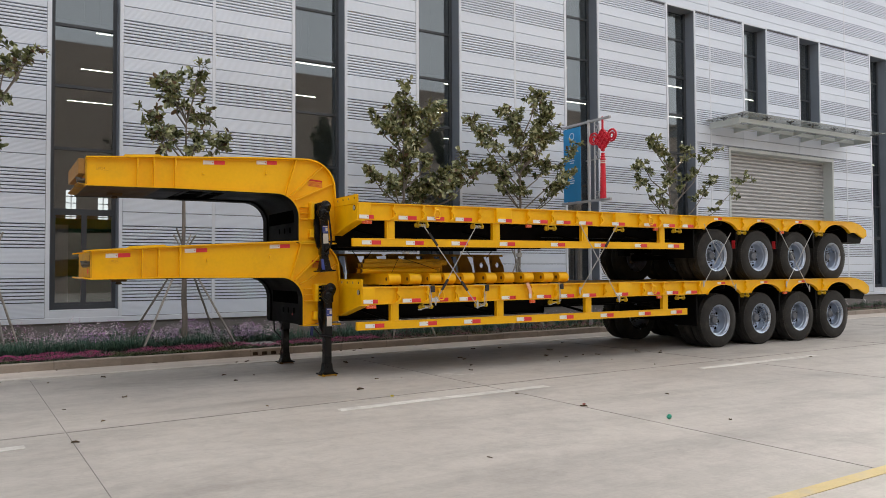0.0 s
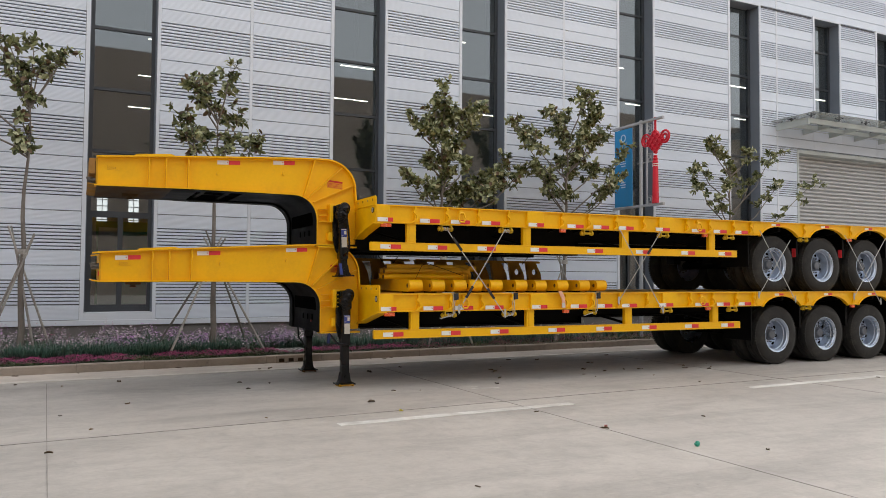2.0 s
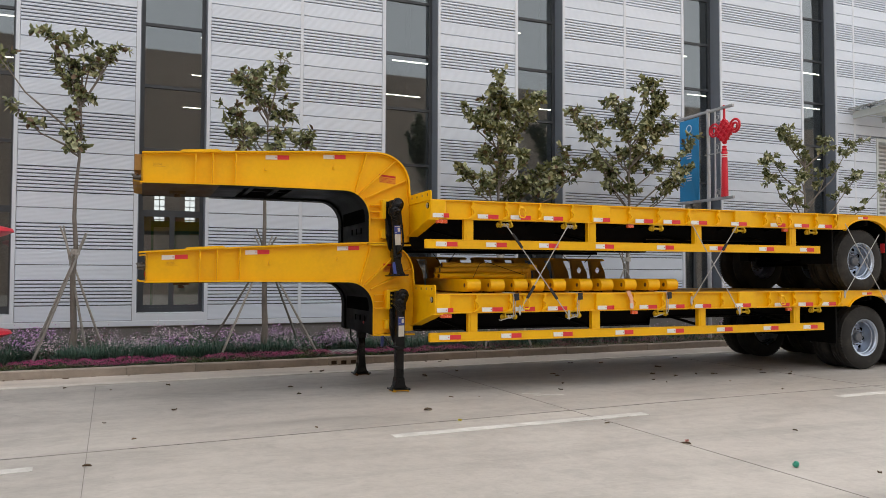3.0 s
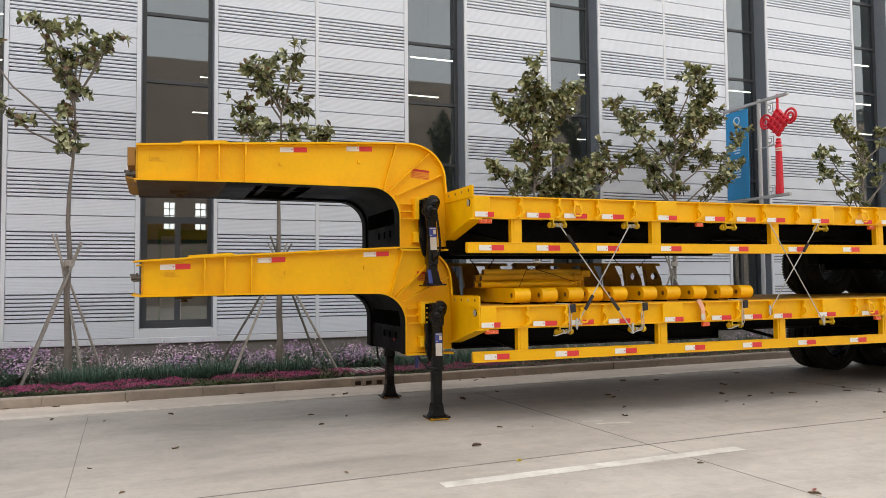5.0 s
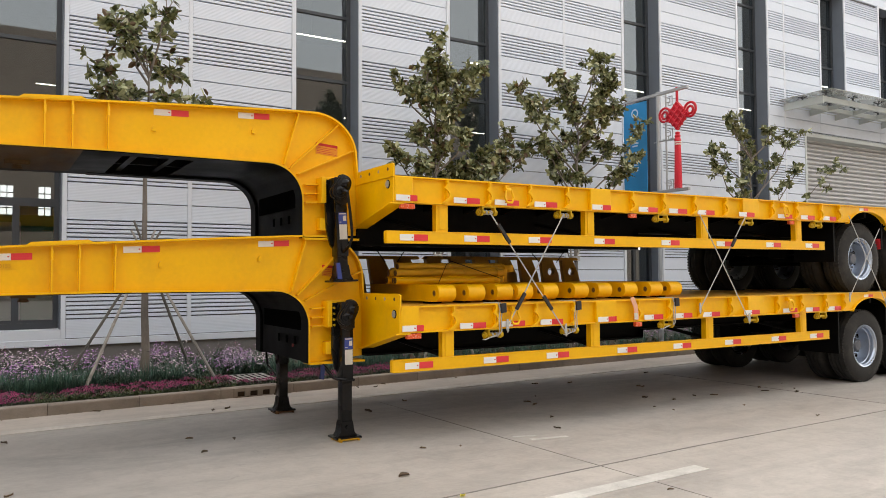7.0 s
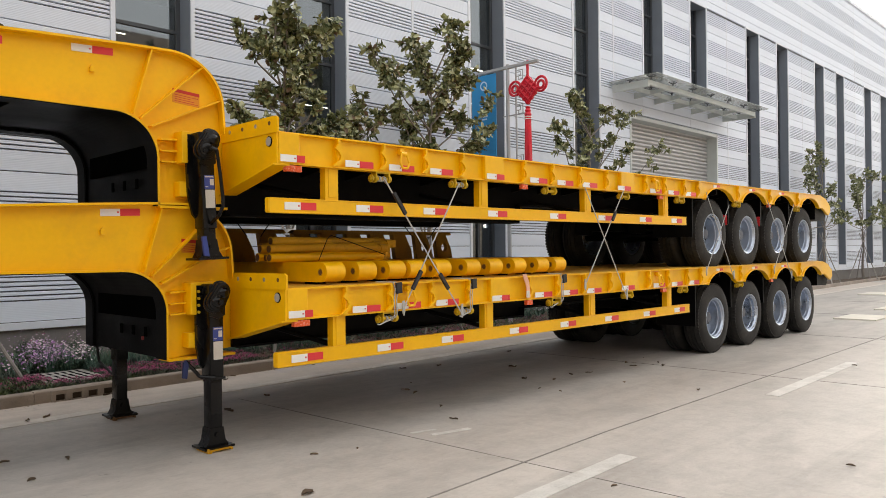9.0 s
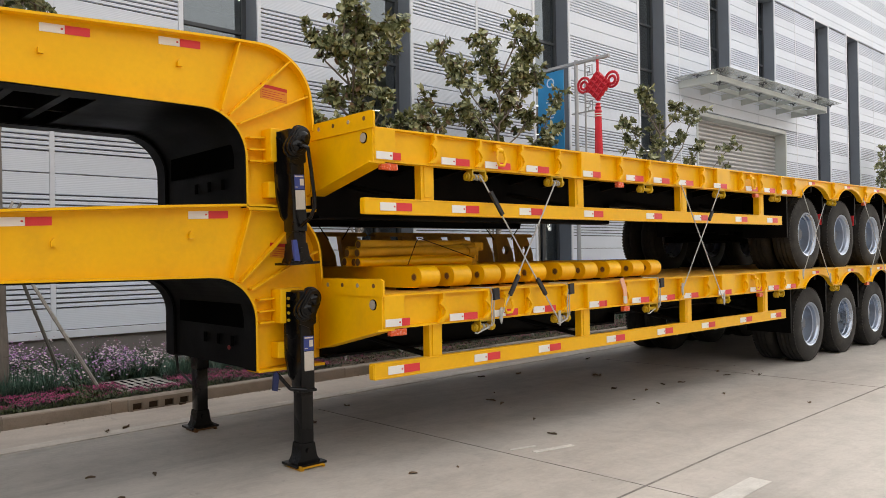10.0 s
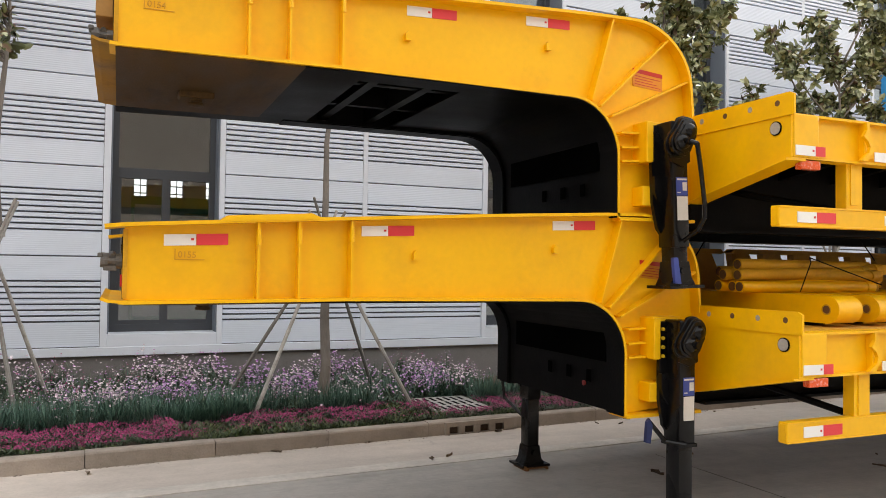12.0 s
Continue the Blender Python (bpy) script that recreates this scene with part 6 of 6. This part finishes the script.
av, af = [], []
plant(900, -3.2, 5.4)
plant(60, 5.4, 14)
plant(200, 14, 34)
tufts(1500, -3.2, 5.2)
tufts(260, 5.2, 11)
tufts(60, 11, 20)
carpet(60000, -3.2, 5.2)
carpet(7500, 5.2, 7.0)
carpet(4500, 7.0, 14)
carpet(9000, 14, 34)
# dry leaves and twigs on the bare soil
dv, df = [], []
for _ in range(2600):
    x = frng.uniform(5.0, 15)
    y = frng.uniform(kerb_y(x) + 0.16, 16.1)
    a = frng.uniform(0, 6.28)
    d = Vector((math.cos(a), math.sin(a), frng.uniform(-0.1, 0.5)))
    leaf_into(dv, df, Vector((x, y, 0.105)), d.normalized(), Vector((0, 0, 1)), frng.uniform(0.04, 0.12))
tagged(mesh_part("leaf_litter", dv, df, LEAF_BROWN, None), "dry brown leaf litter on the bare soil", "leaf litter", kind="stuff")
tagged(mesh_part("leaf_tufts", tv, tf, TUFT, None), "blue-green grassy tufts among the flowers", "plants", kind="stuff")
for name, vs, fs, m, lab, cat in (("flower_stems", gv, gf, GRASSY, "grey-green stems and blades of the flower bed", "plants"), ("mossy_grass", av, af, LAWN, "low yellow-green mossy grass behind the kerb", "grass"), ("lilac_flowers", lv, lf, LILAC, "small lilac flowers on thin stems", "flowers"), ("white_flowers", wv, wf, WHITEP, "small white and pale pink flowers on thin stems", "flowers"), ("magenta_flowers", mv, mf, MAGENTA, "low carpet of magenta flowers along the kerb", "flowers")):
    tagged(mesh_part(name, vs, fs, m, None), lab, cat, kind="stuff")

# ---- grit along the foot of the kerb ----
kv, kf = [], []
for _ in range(2600):
    x = frng.uniform(-4, 16)
    y = kerb_y(x) - 0.004 - abs(frng.gauss(0, 0.035)) * (1.6 if patch(x, 1.0, 1.4) > 0.1 else 0.6)
    s = frng.uniform(0.003, 0.013)
    k = len(kv)
    a = frng.uniform(0, 6.28)
    kv += [Vector((x + s * math.cos(a + j * 2.094) * frng.uniform(0.6, 1.6), y + 0.6 * s * math.sin(a + j * 2.094), 0.0)) for j in range(3)] + [Vector((x, y, s * frng.uniform(0.4, 1.0)))]
    kf += [(k, k + 1, k + 3), (k + 1, k + 2, k + 3), (k + 2, k, k + 3)]
tagged(mesh_part("kerb_grit", kv, kf, SOIL, None), "dark grit and crumbs along the kerb foot", "grit", kind="stuff")

# ---- drain by the kerb ----
drain = thing("drain_cover", (4.26, 13.84, 0.093), "pale concrete drain cover with narrow slots in the flower bed", "drain cover")
bm = B()
box(bm, 0.0, 0.66, 0.0, 0.82, 0.0, 0.045, 0.006)
part("slab", bm, GRATE, drain)
# black bars sunk in the slab paint the shade inside its slots
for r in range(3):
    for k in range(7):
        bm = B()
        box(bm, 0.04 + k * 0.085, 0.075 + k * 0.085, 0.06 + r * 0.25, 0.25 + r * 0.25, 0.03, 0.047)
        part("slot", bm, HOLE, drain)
inlet = thing("kerb_inlet", (4.13, kerb_y(4.13), 0), "kerb drain inlet stone with four square openings", "drain inlet")
inlet.rotation_euler = (0, 0, KERB_TURN)
bm = B()
for k in range(5):
    a = 0.0 if k == 0 else 0.145 + (k - 1) * 0.172
    box(bm, a, 0.045 + k * 0.172 if k < 4 else 0.78, -0.03, 0.008, 0.0, 0.085)
box(bm, 0.0, 0.78, -0.03, 0.008, 0.079, 0.125, 0.004)
box(bm, 0.0, 0.78, -0.03, 0.008, -0.01, 0.014)
part("inlet_face", bm, KERB, inlet)
for k in range(4):
    bm = B()
    box(bm, 0.045 + k * 0.172, 0.145 + k * 0.172, -0.003, 0.009, 0.014, 0.079)
    part("inlet_opening", bm, RUSTY_SILT, inlet, "dark silted opening")

# ---- banner pole with a red knot ----
PX, PY = 13.42, 14.62
pole = thing("banner_pole", (PX, PY, 0.093), "grey steel pole with a blue banner and a red knot ornament", "banner pole")
bm = B()
rod(bm, (0, 0, 0), (0, 0, 5.357), 0.045, 0.04, 14)
part("pole_shaft", bm, GALV, pole, smooth=True)
bm = B()
rod(bm, (0.0, -0.22, 3.2), (0.0, -0.22, 5.3), 0.02, seg=10)
part("side_tube", bm, GALV, pole)
for z in (3.20, 5.27):
    bm = B()
    box(bm, -0.035, 0.035, -0.80, 1.06, z, z + 0.06, 0.006)
    part("arm", bm, GALV, pole)
bm = B()
box(bm, -0.012, 0.012, -0.55, 0.12, 4.28, 4.305)
part("middle_arm", bm, GALV, pole)
for z in (3.36, 4.40, 5.10):
    # square fretwork in the corner of pole and arm
    bm = B()
    for y0, y1, za, zb in ((-0.34, -0.24, 0.05, 0.064), (-0.34, -0.326, -0.03, 0.06), (-0.34, -0.22, -0.03, -0.016), (-0.29, -0.276, -0.10, -0.02), (-0.40, -0.28, -0.10, -0.086), (-0.40, -0.386, -0.10, 0.10), (-0.40, -0.22, 0.088, 0.10)):
        box(bm, -0.008, 0.008, y0, y1, z + za, z + zb)
    part("fretwork", bm, GALV, pole, "grey square fretwork")
bm = B()
box(bm, -0.006, 0.006, 0.32, 1.00, 3.27, 5.24)
ban = part("banner", bm, BANNER, pole, "blue banner with pale writing marks")
for g in range(4):
    for y0, y1, za, zb in ((0.58, 0.76, 0.12, 0.15), (0.56, 0.78, 0.06, 0.09), (0.58, 0.74, 0.0, 0.03)):
        bm = B()
        box(bm, -0.010, -0.005, y0, y1, 4.56 - 0.27 * g + za, 4.56 - 0.27 * g + zb)
        part("banner_mark", bm, BANNER_TXT, ban)
bm = B()
lathe(bm, [(0.07, -0.010), (0.10, -0.010), (0.10, -0.006), (0.07, -0.006)], (0, 0.66, 5.02), 20, "x", "ring")
part("banner_mark", bm, BANNER_TXT, ban)
knot = thing("red_knot_ornament", (PX, PY - 0.52, 3.50), "large red plastic knot ornament with a long tassel", "ornament")
bm = B()
K = Vector((0, 0, 1.35))
for k in range(7):
    f = -0.18 + 0.06 * k
    for sgn in (-1, 1):
        d = Vector((0, 0.70710, 0.70710 * sgn)) * 0.21
        n = Vector((0, -0.70710 * sgn, 0.70710)) * f
        rod(bm, K + n - d + Vector((0.012 * sgn * (-1) ** k, 0, 0)), K + n + d + Vector((0.012 * sgn * (-1) ** k, 0, 0)), 0.037, seg=8)
part("knot_body", bm, RED, knot)
for sgn in (-1, 1):
    for c, rad in (((0, sgn * 0.33, 1.42), 0.145), ((0, sgn * 0.33, 1.41), 0.075)):
        bm = B()
        ring = [Vector(c) + Vector((0, rad * math.cos(a), rad * math.sin(a))) for a in [j * math.pi / 8 for j in range(17)]]
        tube(bm, ring, 0.026, 7)
        part("side_loop", bm, RED, knot)
bm = B()
rod(bm, (0, 0, 1.58), (0, 0, 1.94), 0.028, seg=8)
part("hanger", bm, RED, knot)
bm = B()
lathe(bm, [(0.02, 1.02), (0.055, 1.00), (0.04, 0.965), (0.065, 0.93), (0.05, 0.895), (0.07, 0.86), (0.075, 0.84), (0.02, 0.83)], (0, 0, 0), 16, "z")
part("collar", bm, RED, knot, smooth=True)
for z in (0.80, 0.755):
    bm = B()
    lathe(bm, [(0.060, z - 0.010), (0.076, z - 0.010), (0.078, z), (0.076, z + 0.010), (0.060, z + 0.010)], (0, 0, 0), 18, "z", "ring")
    part("band", bm, WHITE_BAND, knot, "white band round the tassel")
bm = B()
for k in range(26):
    a = 2 * math.pi * k / 26
    rod(bm, (0.05 * math.cos(a), 0.05 * math.sin(a), 0.85), (0.068 * math.cos(a), 0.068 * math.sin(a), -0.13 - 0.012 * (k % 3)), 0.011, seg=6)
rod(bm, (0, 0, 0.85), (0, 0, -0.12), 0.055, 0.066, 14)
part("tassel", bm, RED, knot)

# ---- red ornament by the far window ----
orn = thing("red_lantern_string", (-1.17, 14.1, 0.093), "tiered red plastic ornament on a thin post", "ornament")
bm = B()
rod(bm, (0, 0, 0), (0, 0, 2.6), 0.02, seg=8)
part("post", bm, GALV, orn)
for z in (0.52, 2.10):
    bm = B()
    lathe(bm, [(0.02, -0.12), (0.30, -0.07), (0.47, 0.0), (0.44, 0.05), (0.25, 0.10), (0.09, 0.14), (0.12, 0.20), (0.15, 0.28), (0.12, 0.35), (0.02, 0.38)], (0, 0, z), 24, "z")
    part("red_tier", bm, RED, orn, smooth=True)

# ---- litter on the road ----
leaf_meshes = []
for k in range(4):
    r = random.Random(k)
    vs, fs = [], []
    n = 7
    for j in range(n + 1):
        f = j / n
        w = 0.030 * math.sin(math.pi * min(0.98, f + 0.04)) ** 0.8
        lift = 0.012 + 0.02 * abs(math.sin(3 * f + k)) * (0.5 + 0.5 * r.random())
        vs += [Vector((0.11 * (f - 0.5), -w, lift + 0.014)), Vector((0.11 * (f - 0.5), 0, lift * 0.4)), Vector((0.11 * (f - 0.5), w, lift + 0.018 * r.random()))]
    for j in range(n):
        for q in (0, 1):
            a = 3 * j + q
            fs.append((a, a + 1, a + 4, a + 3))
    leaf_meshes.append((vs, fs))
base = []
for k, (vs, fs) in enumerate(leaf_meshes):
    me = bpy.data.meshes.new("fallen_leaf")
    me.from_pydata([tuple(v) for v in vs], [], fs)
    me.materials.append(DRYLEAF)
    base.append(me)
lr = random.Random(9)
spots = [(0.22, 12.01), (0.8, 11.64), (1.52, 11.81), (0.82, 9.23), (1.11, 8.3), (1.52, 9.77), (3.06, 10.42), (3.44, 10.84), (2.81, 8.24), (5.14, 9.4), (4.8, 9.51), (6.42, 9.56), (5.68, 7.38), (5.89, 11.91), (9.2, 9.42), (3.66, 12.52), (3.07, 11.08), (6.75, 10.05), (7.1, 10.8), (8.23, 9.64), (8.8, 10.14), (10.65, 9.69), (9.3, 8.54), (0.77, 7.36), (3.6, 4.95), (5.8, 6.3), (6.52, 4.92), (12.31, 7.81), (7.22, 6.39), (4.2, 8.75), (9.25, 10.21), (5.18, 11.47), (3.84, 12.56), (10.4, 10.0), (10.9, 9.9), (11.2, 10.3)]
spots += [(x, kerb_y(x) - abs(lr.gauss(0.06, 0.12))) for x in (lr.uniform(-1.5, 9) for _ in range(14))] + [(lr.uniform(7, 13), lr.uniform(9.9, 12.5)) for _ in range(12)] + [(lr.uniform(12, 24), lr.uniform(6, 9)) for _ in range(6)]
for x, y in spots:
    ob = new("fallen_leaf", lr.choice(base))
    s = lr.uniform(0.4, 0.95)
    ob.matrix_basis = Matrix.LocRotScale((x, y, 0.0), Euler((0, 0, lr.uniform(0, 6.28))), (s * lr.uniform(0.8, 1.3), s * lr.uniform(0.6, 1.1), s * lr.uniform(0.5, 1.0)))
    tagged(ob, "dry brown curled leaf lying on the road", "leaf", "fallen leaves")
for x, y, m, lab in ((4.29, 8.03, mat("yellow_leaf", (0.62, 0.52, 0.06), 0.6), "yellow curled leaf lying on the road"), (5.86, 6.36, mat("pink_leaf", (0.50, 0.20, 0.18), 0.6), "pinkish brown leaf lying on the road")):
    me = bpy.data.meshes.new("fallen_leaf")
    me.from_pydata([tuple(v) for v in leaf_meshes[1][0]], [], leaf_meshes[1][1])
    me.materials.append(m)
    ob = new("fallen_leaf", me)
    ob.matrix_basis = Matrix.LocRotScale((x, y, 0.0), Euler((0, 0, 0.3)), (0.5, 0.55, 0.7))
    tagged(ob, lab, "leaf", "fallen leaves")
ball = thing("green_plastic_scrap", (6.06, 5.30, 0.0), "crumpled green plastic scrap on the road", "litter")
bm = B()
bmesh.ops.create_icosphere(bm, subdivisions=2, radius=0.027, matrix=Matrix.Translation((0, 0, 0.025)))
for v in bm.verts:
    v.co *= 1 + 0.25 * noise.noise(v.co * 40)
part("scrap", bm, GREENBALL, ball)
for x, y, a, b in ((19.95, 9.80, 1.3, 0.85), (30.1, 12.1, 1.5, 0.9), (23.2, 9.85, 1.3, 0.85)):
    t = thing("pale_board", (x, y, 0.0), "pale thin board lying flat on the road", "board", "boards on the road")
    bm = B()
    box(bm, -a / 2, a / 2, -b / 2, b / 2, 0.0, 0.03, 0.004)
    part("sheet", bm, WOODEND, t)

# ---- things inside the hall ----
for x, y in ((2.25, 24.0), (6.4, 23.0), (11.5, 23.5), (-1.2, 23.5)):
    t = thing("workshop_screen", (x, y, 0.02), "green and white partition screen inside the hall", "partition")
    bm = B()
    box(bm, -0.85, 1.0, -0.03, 0.03, 0.0, 3.08)
    part("green_panel", bm, INT_GREEN, t)
    bm = B()
    box(bm, -0.78, -0.25, -0.045, -0.032, 0.5, 2.90)
    part("white_panel", bm, INT_WHITE, t)
